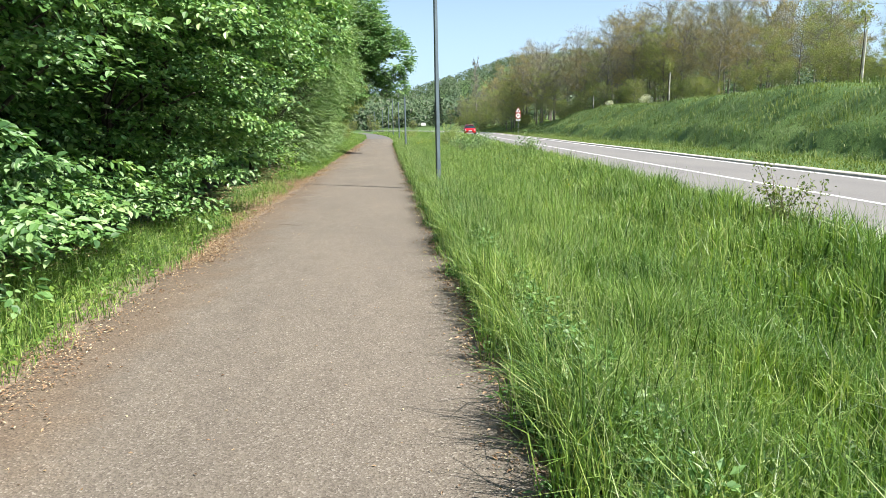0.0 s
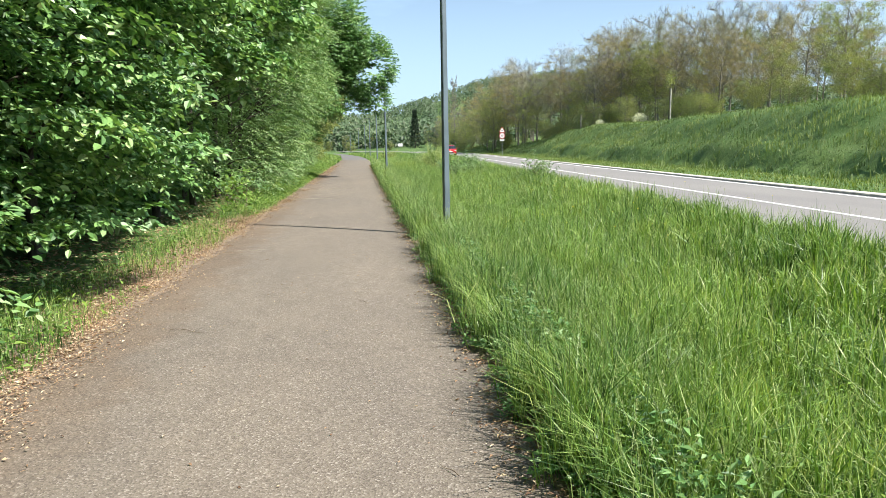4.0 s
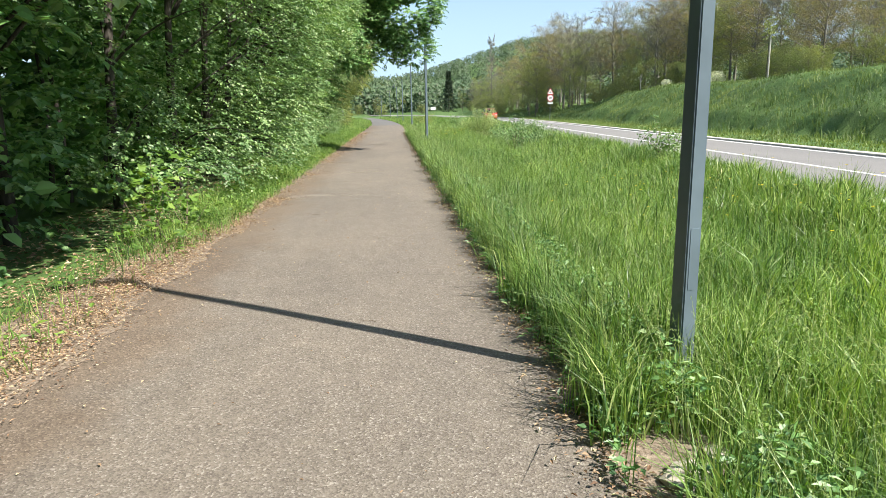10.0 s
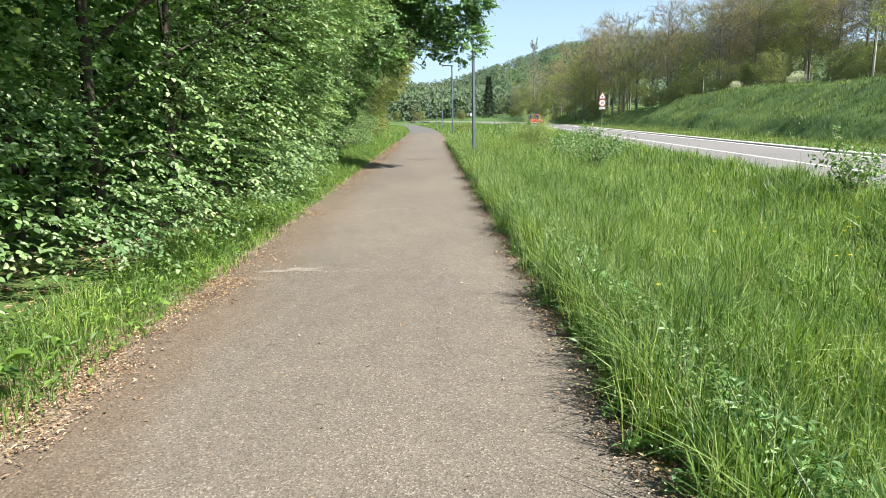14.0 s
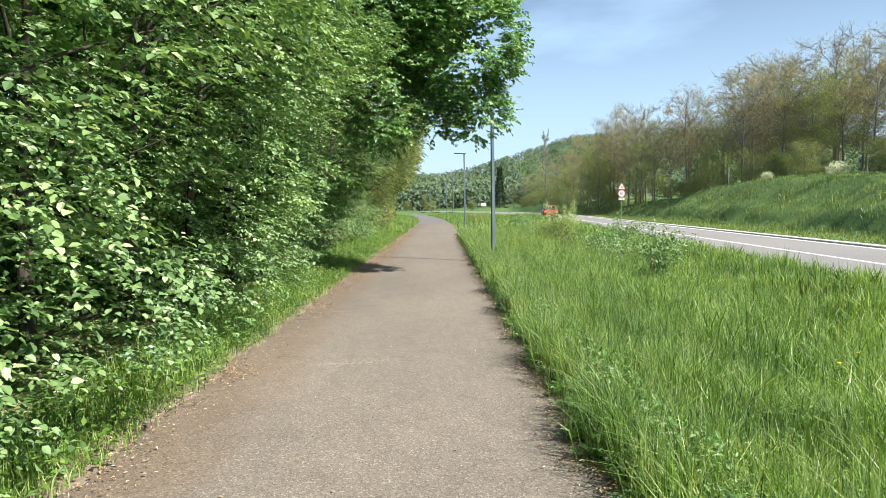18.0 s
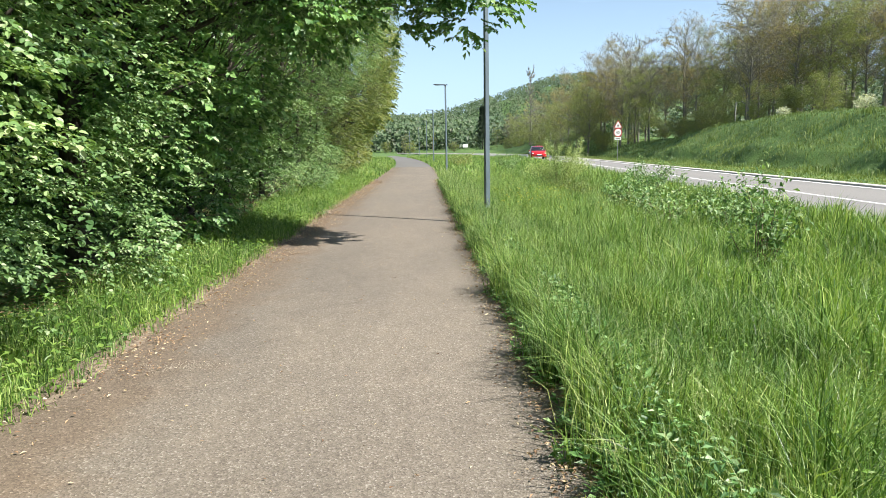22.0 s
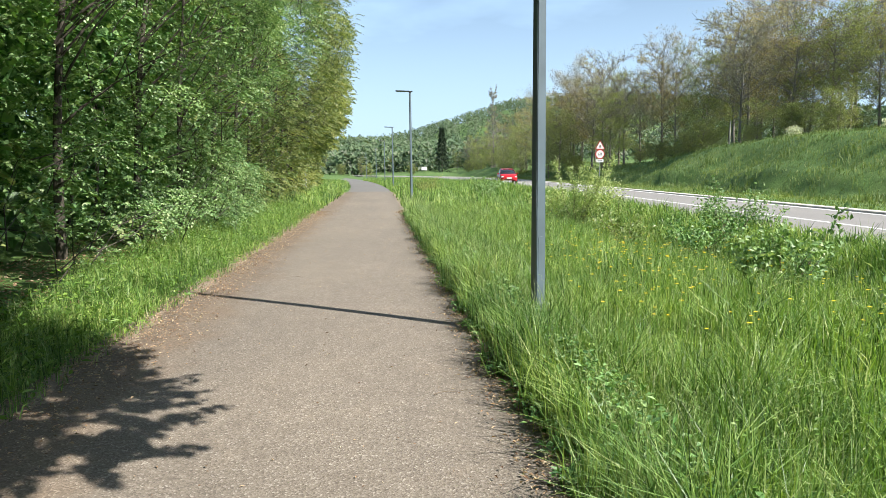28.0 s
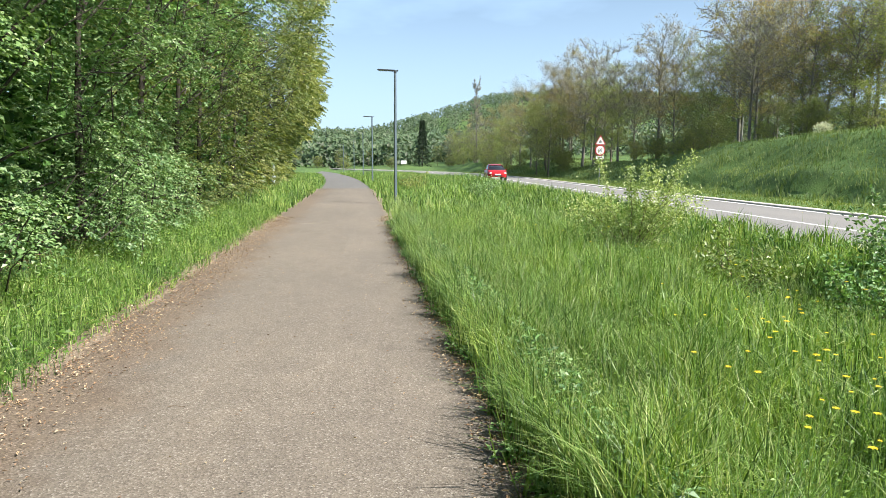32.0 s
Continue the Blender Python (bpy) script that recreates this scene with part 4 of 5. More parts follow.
def hedge_tree(name, yc, half, top, reach, leaf, leaf_w, per_m2, material, label, bottom=0.15, low_gap=0.0, foot=0.0, clump=0.85, gap=-0.25, dark=0.0, hollow_z=1.1, rough=0.55, layered=False, twiggy=0, full=1.0):
    """A tree of the hedge: it fills its stretch of the front and leans over the path by reach at mid height."""
    root = new(name)
    xf = float(hedge_foot(yc) + path_x(yc)) + foot
    trunk_x = xf - 1.7
    base = np.array([trunk_x, yc, float(height(trunk_x, yc)) - 0.05])
    root.location = base
    # crown front
    area = 2 * half * top * 1.15
    n = int(area * per_m2)
    y = yc + rng.normal(0, 0.5, n).clip(-1.25, 1.25) * half * 1.05
    z = bottom + (top - bottom) * rng.random(n) ** 0.9
    t = (z - bottom) / (top - bottom)
    across = np.clip(1 - ((y - yc) / (half * 1.3)) ** 2, 0, 1)
    prof = reach * smooth(-0.08, 0.68, t) - 2.6 * np.clip(t - 0.76, 0, 1) ** 1.4 * 2.6
    front = xf + (prof + 0.15) * (0.45 + 0.55 * across) - 0.5 * (1 - across)
    front = front - 1.4 * dark * np.exp(-((z - hollow_z) / (0.35 + 0.33 * hollow_z)) ** 2)
    p = np.stack([front, y, z], 1)
    lump = np.clip(lumps(p * [0.6, 1, 1.25], clump), -2.0, 0.9)
    depth = rng.exponential(0.5, n) - 0.1
    p[:, 0] = front + rough * lump * np.clip(0.3 + z / 2.5, 0.3, 1) - depth
    hollow = 0.8 * np.exp(-((z - hollow_z) / (0.35 + 0.33 * hollow_z)) ** 2) * dark
    keep = (lumps(p * [0.5, 1, 1.4], clump * 0.8) > gap + hollow - 0.3 * (depth > 0.5)) & ((z > low_gap) | (rng.random(n) < 0.25))
    p = p[keep]
    out = np.stack([rng.uniform(0.35, 1.0, len(p)), rng.normal(0, 0.55, len(p)), rng.uniform(-0.25, 0.35, len(p))], 1)
    spread = 0.42 if leaf > 0.06 else 0.30
    if layered:
        deep = depth[keep] > 0.45
        v, f = sprays(int(deep.sum()), p[deep] - [0.35, 0, 0], out[deep], 9, leaf * 1.2, leaf_w * 1.2, spread, 0.35, rounded_leaves)
        pick = rng.choice(len(p), min(len(p), int(area * 4.4 * full)), replace=False)
        ln = rng.uniform(0.7, 1.6, len(pick))
        aim = np.stack([rng.uniform(0.6, 1.0, len(pick)), rng.normal(-0.25, 0.5, len(pick)), rng.uniform(-0.1, 0.25, len(pick))], 1)
        at = p[pick] - unit(aim) * (ln * 0.75)[:, None] + [0.18, 0, 0.1]
        at[:, 2] = np.maximum(at[:, 2], 0.5 * ln)
        v1, f1 = boughs(at, aim, ln, leaf, leaf_w) if leaf < 0.11 else boughs(at, aim, ln, leaf, leaf_w, 8, 5)
        v, f = np.concatenate([v1, v]), np.concatenate([f1, f + len(v1)])
    else:
        v, f = sprays(len(p), p, out, 11, leaf, leaf_w, spread, 0.35, rounded_leaves if 20 < yc < 35 else leaf_arrays)
    # back and top of the crown, coarser
    nb = int(area * per_m2 * 0.10)
    yb = yc + rng.normal(0, 0.5, nb).clip(-1.2, 1.2) * half
    zb = max(0.3, bottom) + (top * 1.04 - bottom) * rng.random(nb)
    pb = np.stack([xf - 0.9 - rng.random(nb) * 2.6 * np.sin(np.clip(zb / top, 0.15, 1) * 2.6), yb, zb], 1)
    ob_dir = np.stack([rng.normal(0, 0.8, nb), rng.normal(0, 0.7, nb), rng.uniform(-0.2, 0.5, nb)], 1)
    v2, f2 = sprays(nb, pb, ob_dir, 14, leaf * 1.45, leaf_w * 1.5, spread * 1.5, 0.35, rounded_leaves if 3 < yc < 60 else leaf_arrays)
    v, f = np.concatenate([v, v2]) - base, np.concatenate([f, f2 + len(v)])
    mesh_object("crown", v, f, material, root)
    # stems and limbs
    lean = np.array([0.25, rng.normal(0, 0.2), 0])
    trunk = [(np.array([0, 0, 0.0]) + lean * u * u * top * 0.3 + np.array([0, 0, u * top * 0.82]), 0.06 * (top / 7) * (1.15 - u) + 0.012) for u in np.linspace(0, 1, 8)]
    mesh_object("trunk", *tubes([trunk], 8), M_BARK, root, smooth=True)
    pick = rng.choice(len(p), min(12, len(p)), replace=False)
    limbs = []
    for q in p[pick]:
        hz = np.clip((q[2] - base[2]) * rng.uniform(0.45, 0.8), 0.1, top * 0.75)
        start = np.array([0, 0, hz]) + lean * (hz / top) ** 2 * top * 0.3
        limbs += branch_paths(start, [q - base], 0.022 * (top / 7))
    for one in limbs:
        mesh_object("limb", *tubes([one], 5), M_BARK, root, smooth=True)
    if twiggy:
        q = p[rng.choice(len(p), min(len(p), twiggy), replace=False)] - base
        way = unit(np.stack([rng.uniform(0.1, 0.9, len(q)), rng.normal(0, 0.6, len(q)), rng.uniform(0.1, 1.2, len(q))], 1))
        ln = rng.uniform(0.5, 1.5, len(q))
        bare = [[(a - w * k * 0.7, 0.011), (a - w * k * 0.2 + rng.normal(0, 0.05, 3), 0.007), (a + w * k * 0.3 + rng.normal(0, 0.07, 3), 0.003)] for a, w, k in zip(q, way, ln)]
        tagged(mesh_object("bare_twig_growth", *tubes(bare, 4), M_BARK, root), "bare dark twigs", kind="stuff")
    return tagged(root, label, "tree", "trees and shrubs of the hedge")


HEDGE = [
    # yc, half, top, reach, leaf, width, per m2, material, bottom, low gap, foot
    (-2.6, 1.9, 8.7, 1.8, 0.15, 0.09, 22, M_LEAF_A, 0.2, 0.0, 0.0),
    (0.8, 1.9, 9.0, 1.8, 0.15, 0.09, 22, M_LEAF_A, 0.25, 0.0, 0.0),
    (4.2, 1.9, 9.2, 1.8, 0.094, 0.058, 92, M_LEAF_A, 0.2, 0.6, 0.0),
    (7.4, 1.9, 9.4, 1.8, 0.094, 0.058, 92, M_LEAF_A, 0.3, 0.0, 0.0),
    (10.6, 1.9, 9.2, 1.7, 0.094, 0.058, 92, M_LEAF_A, 0.15, 0.2, 0.05),
    (13.8, 1.9, 9.2, 1.8, 0.112, 0.082, 80, M_LEAF_A, 0.2, 0.9, -0.1),
    (16.8, 1.8, 9.4, 2.5, 0.135, 0.11, 64, M_LEAF_A, 0.2, 0.8, -0.2),
    (19.6, 1.8, 9.0, 2.3, 0.088, 0.064, 84, M_LEAF_A, 0.2, 0.5, -0.2),
    (22.6, 1.8, 8.8, 1.5, 0.062, 0.043, 115, M_LEAF_B, 0.2, 0.5, -0.1),
    (25.4, 1.8, 9.0, 1.5, 0.062, 0.043, 115, M_LEAF_B, 0.15, 0.0, 0.0),
    (28.2, 1.7, 8.6, 1.5, 0.058, 0.042, 125, M_LEAF_B, 0.15, 0.0, 0.1),
    (30.8, 1.6, 8.2, 1.5, 0.052, 0.038, 150, M_LEAF_B, 0.15, 0.0, 0.15),
    (33.2, 1.5, 7.6, 1.4, 0.050, 0.037, 150, M_LEAF_B, 0.15, 0.0, 0.15),
    (38.6, 1.9, 8.6, 1.3, 0.080, 0.052, 74, M_LEAF_A, 0.3, 0.9, -0.3),
    (42.4, 2.0, 8.8, 1.3, 0.080, 0.052, 46, M_LEAF_C, 0.2, 0.5, -0.1),
    (46.0, 2.0, 8.8, 2.2, 0.064, 0.044, 112, M_LEAF_B, 0.2, 0.0, 0.2),
    (49.6, 2.0, 9.0, 2.2, 0.058, 0.038, 112, M_LEAF_B, 0.15, 0.0, 0.5),
    (53.2, 2.0, 8.8, 1.5, 0.066, 0.043, 104, M_LEAF_B, 0.15, 0.0, 0.5),
    (57.0, 2.1, 10.0, 2.3, 0.072, 0.046, 90, M_LEAF_C, 0.15, 0.0, 0.3),
    (61.0, 2.3, 9.6, 2.7, 0.104, 0.065, 33, M_LEAF_C, 0.15, 0.0, 0.1),
    (65.5, 2.6, 9.8, 2.7, 0.130, 0.081, 20, M_SPRING[0], 0.15, 0.0, 0.0),
    (70.5, 2.8, 10.0, 2.7, 0.14, 0.09, 14, M_LEAF_C, 0.15, 0.0, 0.0),
    (76.0, 3.0, 10.2, 2.7, 0.15, 0.10, 12, M_SPRING[2], 0.15, 0.0, 0.0),
    (82.0, 3.2, 9.7, 2.7, 0.182, 0.115, 12, M_SPRING[0], 0.15, 0.0, 0.0),
    (88.5, 3.4, 9.7, 2.7, 0.208, 0.128, 12, M_LEAF_C, 0.15, 0.0, 0.0),
    (95.5, 3.6, 10.2, 2.7, 0.221, 0.135, 12, M_SPRING[2], 0.15, 0.0, 0.0),
    (103.0, 3.8, 10.2, 2.7, 0.234, 0.149, 12, M_SPRING[0], 0.15, 0.0, 0.0),
    (111.0, 4.0, 10.7, 2.7, 0.260, 0.162, 12, M_LEAF_C, 0.15, 0.0, 0.0),
    (120.0, 4.4, 11.2, 2.7, 0.286, 0.176, 12, M_SPRING[2], 0.15, 0.0, 0.0),
]
for yc, half, top, reach, lf, lw, dens, m, bottom, low, foot in HEDGE:
    what = "broad-leaved hedge tree with layered bright green sprays" if m is M_LEAF_A else "dense fresh green hedge shrub with small leaves" if m is M_LEAF_B else "olive green hedge tree with fine twigs"
    hedge_tree("hedge_tree", yc, half, top, reach, lf, lw, dens, m, what, bottom, low, foot, dark=float(np.interp(yc, [2, 5, 8, 10, 14, 17, 19.6, 22.6, 25, 35, 37, 42, 45], [1.0, 0.9, 0.35, 0.1, 0.4, 1.2, 1.5, 1.1, 0.0, 0.0, 1.6, 1.5, 0.6])), hollow_z=float(np.interp(yc, [5, 8, 10, 15, 17, 23, 36, 38], [1.9, 1.6, 0.7, 0.7, 1.5, 2.1, 2.1, 2.6])), gap=0.05 if yc < 15 else 0.2 if yc < 21 else 0.4 if 36 < yc < 44 else -0.15 if 44 < yc < 60 else 0.0 if yc < 66 else -0.3, clump=0.9 if m is M_LEAF_A else 0.8, rough=0.85 if yc < 21 else 0.8, layered=m is M_LEAF_A, twiggy=260 if 36 < yc < 44 else 110 if 44 < yc < 66 else 0, full=0.35 if 36 < yc < 44 else 0.6 if 15 < yc < 21 else 1.0)


# the large tree that reaches over the path, its crown extended to shade the hedge
def overhanging_tree():
    root = new("overhanging_tree")
    base = np.array([-4.3, 36.0, float(height(-4.3, 36.0)) - 0.05])
    root.location = base
    cl = []
    # the last four clumps are added, hidden behind the crown, to block sun
    for c, r, k in (((-3.0, 35.4, 6.8), (2.4, 2.6, 2.3), 1300), ((-0.8, 35.6, 6.4), (2.0, 1.9, 1.8), 1900), ((0.9, 36.0, 5.2), (1.4, 1.5, 1.6), 1900), ((1.35, 36.0, 3.6), (0.7, 0.8, 0.55), 170), ((0.3, 36.0, 3.6), (0.8, 0.9, 0.6), 150), ((-0.9, 35.6, 4.2), (1.4, 1.5, 1.3), 800), ((-2.6, 36.0, 3.2), (1.5, 2.0, 2.0), 1000), ((-4.5, 36, 8), (2.2, 2.4, 1.6), 500), ((-1.5, 35.5, 8.2), (2.6, 2.4, 1.4), 1200), ((-2.9, 36.6, 1.4), (0.8, 1.6, 1.2), 260), ((-0.2, 37.5, 6.3), (1.5, 1.8, 1.5), 1500), ((-1.3, 38.6, 7.2), (1.8, 2.0, 1.5), 1400), ((-0.7, 40.0, 6.5), (1.7, 2.0, 1.4), 1500), ((-2.4, 41.8, 7.4), (1.8, 2.2, 1.5), 1300)):
        q = unit(rng.normal(0, 1, (k * 2, 3))) * rng.uniform(0.45, 1.0, (k * 2, 1)) ** 0.5
        q = np.array(c) + q * np.array(r)
        q = q[lumps(q * [1, 1, 1.3], 0.6) > -0.25][:k]
        cl.append(np.concatenate([q, q - np.array(c)], 1))
    cl = np.concatenate(cl)
    p = cl[:, :3]
    out = unit(cl[:, 3:]) + rng.normal(0, 0.45, p.shape)
    out[:, 2] = 0.35 * out[:, 2] + 0.1
    v, f = sprays(len(p), p, out, 10, 0.10, 0.08, 0.32, 0.12)
    mesh_object("crown", v - base, f, M_LEAF_A, root)
    trunk = [(np.array([0.5 * u * u, -0.1 * u, u * 6.2]), 0.17 * (1.12 - u) + 0.02) for u in np.linspace(0, 1, 9)]
    mesh_object("trunk", *tubes([trunk], 9), M_BARK, root, smooth=True)
    pick = rng.choice(len(p), 40, replace=False)
    limbs = []
    for q in p[pick]:
        hz = np.clip((q[2] - base[2]) * rng.uniform(0.5, 0.85), 1.0, 5.8)
        limbs += branch_paths(np.array([0.5 * (hz / 6.2) ** 2, 0, hz]), [q - base], 0.05)
    for one in limbs:
        mesh_object("limb", *tubes([one], 5), M_BARK, root, smooth=True)
    return tagged(root, "large leafy tree with boughs reaching over the path", "tree")


overhanging_tree()


# dense wood behind the hedge
def back_wood():
    n = 20000
    y = rng.uniform(-10, 112, n)
    z = rng.random(n) ** 0.85 * 11.5
    x = hedge_foot(y) + path_x(y) - rng.uniform(2.0, 5.2, n) + 0.12 * np.maximum(z - 6, 0)
    keep = lumps(np.stack([x, y, z], 1), 1.6) > -0.8
    p = np.stack([x, y, z + 0.1], 1)[keep]
    out = rng.normal(0, 0.7, p.shape)
    out[:, 2] *= 0.4
    v, f = sprays(len(p), p, out, 8, 0.30, 0.22, 0.7)
    tagged(mesh_object("wood_undergrowth", v, f, M_LEAF_A), "dark dense leaves of the wood behind the hedge", "undergrowth", kind="stuff")
    n = 13000
    y = rng.uniform(-16, 112, n)
    z = rng.random(n) * 12.5
    p = np.stack([hedge_foot(y) + path_x(y) - rng.uniform(5.2, 8.5, n), y, z], 1)
    out = rng.normal(0, 0.7, p.shape)
    v, f = sprays(len(p), p, out, 8, 0.5, 0.36, 0.9)
    tagged(mesh_object("wood_interior", v, f, M_LEAF_A), "deep shaded leaves farther inside the wood", "undergrowth", kind="stuff")
    stems = []
    for _ in range(110):
        sy = rng.uniform(-10, 110)
        sx = float(hedge_foot(sy) + path_x(sy)) - rng.uniform(2.2 if sy < 35 or sy > 44 else 1.2, 4.5)
        b = np.array([sx, sy, float(height(sx, sy)) - 0.05])
        tip = b + np.array([rng.normal(0.2, 0.5), rng.normal(0, 0.5), rng.uniform(4, 7)])
        stems.append([(b * (1 - u) + tip * u + np.array([0.2 * math.sin(u * 4), 0, 0]), 0.045 * (1.1 - u)) for u in np.linspace(0, 1, 6)])
    tagged(mesh_object("wood_stems", *tubes(stems, 5), M_BARK, smooth=True), "thin dark stems standing inside the hedge", "stems", kind="stuff")


back_wood()


# ---- spring trees on the bank ----
def spring_tree(name, tall, crown_r, leafy, leaf, material, bark, label, seed, low=0.22, clumped=290, thick=1.0):
    """A branching tree: trunk, boughs of three orders, and thin young leaves."""
    r = np.random.default_rng(seed)
    root = new(name)
    trunk_pts = [(np.array([0.15 * math.sin(u * 3 + seed), 0.15 * math.cos(u * 2.3 + seed), u * tall * 0.8]), 0.0105 * tall * (1.05 - u) + 0.02) for u in np.linspace(0, 1, 8)]
    mesh_object("trunk", *tubes([trunk_pts], 7), bark, root, smooth=True)
    boughs, twigs, tips = [], [], []
    for i in range(22):
        u = low + (0.98 - low) * (i + r.random()) / 22
        start = np.array([0.15 * math.sin(u * 3 + seed), 0.15 * math.cos(u * 2.3 + seed), u * tall * 0.8])
        a = i * 2.4 + r.uniform(-0.4, 0.4)
        ln = crown_r * (1.05 - 0.55 * abs(u - 0.5)) * r.uniform(0.7, 1.1)
        end = start + np.array([math.cos(a) * ln, math.sin(a) * ln, ln * r.uniform(0.35, 0.95) + (0.08 * tall if u > 0.8 else 0)])
        path = branch_paths(start, [end], 0.0036 * tall, 0.6)[0]
        boughs.append(path)
        for j in range(7):
            w = r.uniform(0.25, 1.0)
            k = min(int(w * 5), 4)
            q = path[k][0] * (1 - (w * 5 - k)) + path[min(k + 1, 5)][0] * (w * 5 - k)
            dv = r.normal(0, 1, 3) * [1, 1, 0.7] + [math.cos(a) * 0.6, math.sin(a) * 0.6, 0.7]
            e = q + dv / np.linalg.norm(dv) * crown_r * r.uniform(0.25, 0.5)
            twigs.append([(q, 0.0012 * tall * thick), ((q + e) / 2 + r.normal(0, 0.08, 3), 0.0009 * tall * thick), (e, 0.006 * thick)])
            for g in range(4 if thick == 1.0 else 7):
                w2 = r.uniform(0.3, 1)
                q2 = q * (1 - w2) + e * w2
                d2 = r.normal(0, 1, 3) + [0, 0, 0.6]
                e2 = q2 + d2 / np.linalg.norm(d2) * crown_r * r.uniform(0.10, 0.24)
                twigs.append([(q2, 0.009 * thick), (e2, 0.004 * thick)])
                tips.append(e2)
    tagged(mesh_object("branching", *tubes(boughs, 5), bark, root, smooth=True), kind="stuff")
    three, two = [t for t in twigs if len(t) == 3], [t for t in twigs if len(t) == 2]
    v1, f1 = tubes(three, 3)
    v2, f2 = tubes(two, 3)
    tagged(mesh_object("fine_branching", np.concatenate([v1, v2]), np.concatenate([f1, f2 + len(v1)]), bark, root), kind="stuff")
    tips = np.array(tips)
    n = int(leafy)
    clumps = tips[r.choice(len(tips), min(len(tips), clumped), replace=False)]
    p = clumps[r.integers(len(clumps), size=n)] + r.normal(0, 0.08 * crown_r, (n, 3)) * [1, 1, 0.7]
    v, f = leaf_arrays(p, r.normal(0, 1, (n, 3)), r.normal(0, 0.7, (n, 3)) + [0, 0, 0.8], leaf * r.uniform(0.6, 1.3, n), leaf * 0.7 * r.uniform(0.6, 1.3, n))
    mesh_object("crown", v, f, material, root)
    return tagged(root, label, "tree", "trees on the bank")


KINDS = [
    spring_tree("bank_tree", 12, 3.4, 7200, 0.15, M_SPRING[0], M_BARK_MID, "broad tree with thin yellow-green spring leaves", 1, 0.22),
    spring_tree("bank_tree", 13, 3.2, 5000, 0.13, M_SPRING[1], M_BARK_PALE, "tall tree with sparse bronze young leaves", 2, 0.26),
    spring_tree("bank_tree", 11, 3.6, 7200, 0.15, M_SPRING[2], M_BARK_MID, "rounded tree with dull olive spring leaves", 3, 0.12),
    spring_tree("bank_tree", 15, 3.8, 3600, 0.12, M_SPRING[3], M_BARK_PALE, "nearly bare pale grey tree with fine twigs", 4, 0.35, 700, 2.2),
    spring_tree("bank_shrub", 5, 2.6, 4600, 0.16, M_SPRING[2], M_BARK_MID, "low olive green thicket at the wood's edge", 5, 0.05),
    spring_tree("bank_shrub", 5.5, 2.8, 4600, 0.16, M_SPRING[0], M_BARK_MID, "low yellow-green thicket at the wood's edge", 6, 0.05),
]
used = set()


def put(kind, x, y, size=1.0):
    m = pose(x, y, float(height(x, y)) - 0.1, 0, 0, rng.uniform(0, 360)) @ Matrix.Diagonal((size * rng.uniform(0.9, 1.1), size * rng.uniform(0.9, 1.1), size, 1))
    if kind not in used:
        used.add(kind)
        KINDS[kind].matrix_basis = m
        return KINDS[kind]
    return copy_thing(KINDS[kind], m)


for y in np.arange(14, 210, 3.7):
    off = float(np.interp(y, [70, 90, 103, 114, 140], [12.8, 10.6, 8.5, 4.6, 3.6])) + 1.5 * math.sin(y * 0.21)
    for row in range(4 if 50 < y < 105 else 3 if y < 135 else 2):
        xx = float(far_edge(min(y, 130))) + off + row * 4.2 + rng.uniform(-1.2, 1.2)
        yy = y + rng.uniform(-1.4, 1.4) + (1.7 if row % 2 else 0)
        if row == 0 and rng.random() < 0.2:
            continue
        if row == 0 and 105 < y < 130:
            put(int(rng.choice([0, 1, 1, 2])), xx, yy, rng.uniform(1.1, 1.35))
        elif row == 0:
            put(int(rng.choice([4, 5, 4, 4, 2])), xx, yy, rng.uniform(0.5, 0.95))
        else:
            put(int(rng.choice([0, 1, 2, 2, 1, 1, 3, 2] if row == 1 else [3, 3, 1, 3, 2])), xx, yy, (0.90 + 0.08 * row) * rng.uniform(0.85, 1.15) * float(np.interp(y, [35, 48, 60, 75, 95, 108, 122, 150], [0.6, 0.75, 0.95, 1.3, 1.6, 1.5, 1.35, 1.2])))


# thicket that closes the foot of the wood
for y in np.arange(16, 150, 2.6):
    off = float(np.interp(y, [70, 90, 103, 114, 140], [13.6, 11.4, 9.2, 5.4, 4.4])) + 1.5 * math.sin(y * 0.21)
    if rng.random() < 0.3:
        continue
    put(4 + int(rng.random() < 0.45), float(far_edge(min(y, 130))) + off + rng.uniform(0, 2.6), y + rng.uniform(-0.9, 0.9), rng.uniform(0.45, 0.9))


# ---- far woods on the ridge ----
def far_woods():
    v_all, f_all, base = [], [], 0
    spots = []
    while len(spots) < 3000:
        x, y = rng.uniform(-260, 420), rng.uniform(190, 700)
        if -70 < x < 30 and y < 420:
            continue
        spots.append((x, y))
    while len(spots) < 3420:
        x, y = rng.uniform(-80, 45), rng.uniform(225, 420)
        spots.append((x, y))
    for x, y in spots:
        h, r = rng.uniform(6, 10), rng.uniform(2.6, 4.5)
        k = 60
        q = unit(rng.normal(0, 1, (k, 3))) * [r, r, h * 0.45] + [x, y, float(height(x, y)) + h * 0.55]
        v, f = leaf_arrays(q, rng.normal(0, 1, (k, 3)), rng.normal(0, 0.22, (k, 3)) + [0.1, -0.6, 0.9], rng.uniform(1.0, 2.0, k), rng.uniform(0.8, 1.6, k))
        v_all.append(v), f_all.append(f + base)
        base += len(v)
    tagged(mesh_object("far_woods", np.concatenate(v_all), np.concatenate(f_all), M_FARWOOD), "mixed spring woodland covering the distant ridge", "woods", kind="stuff")


far_woods()


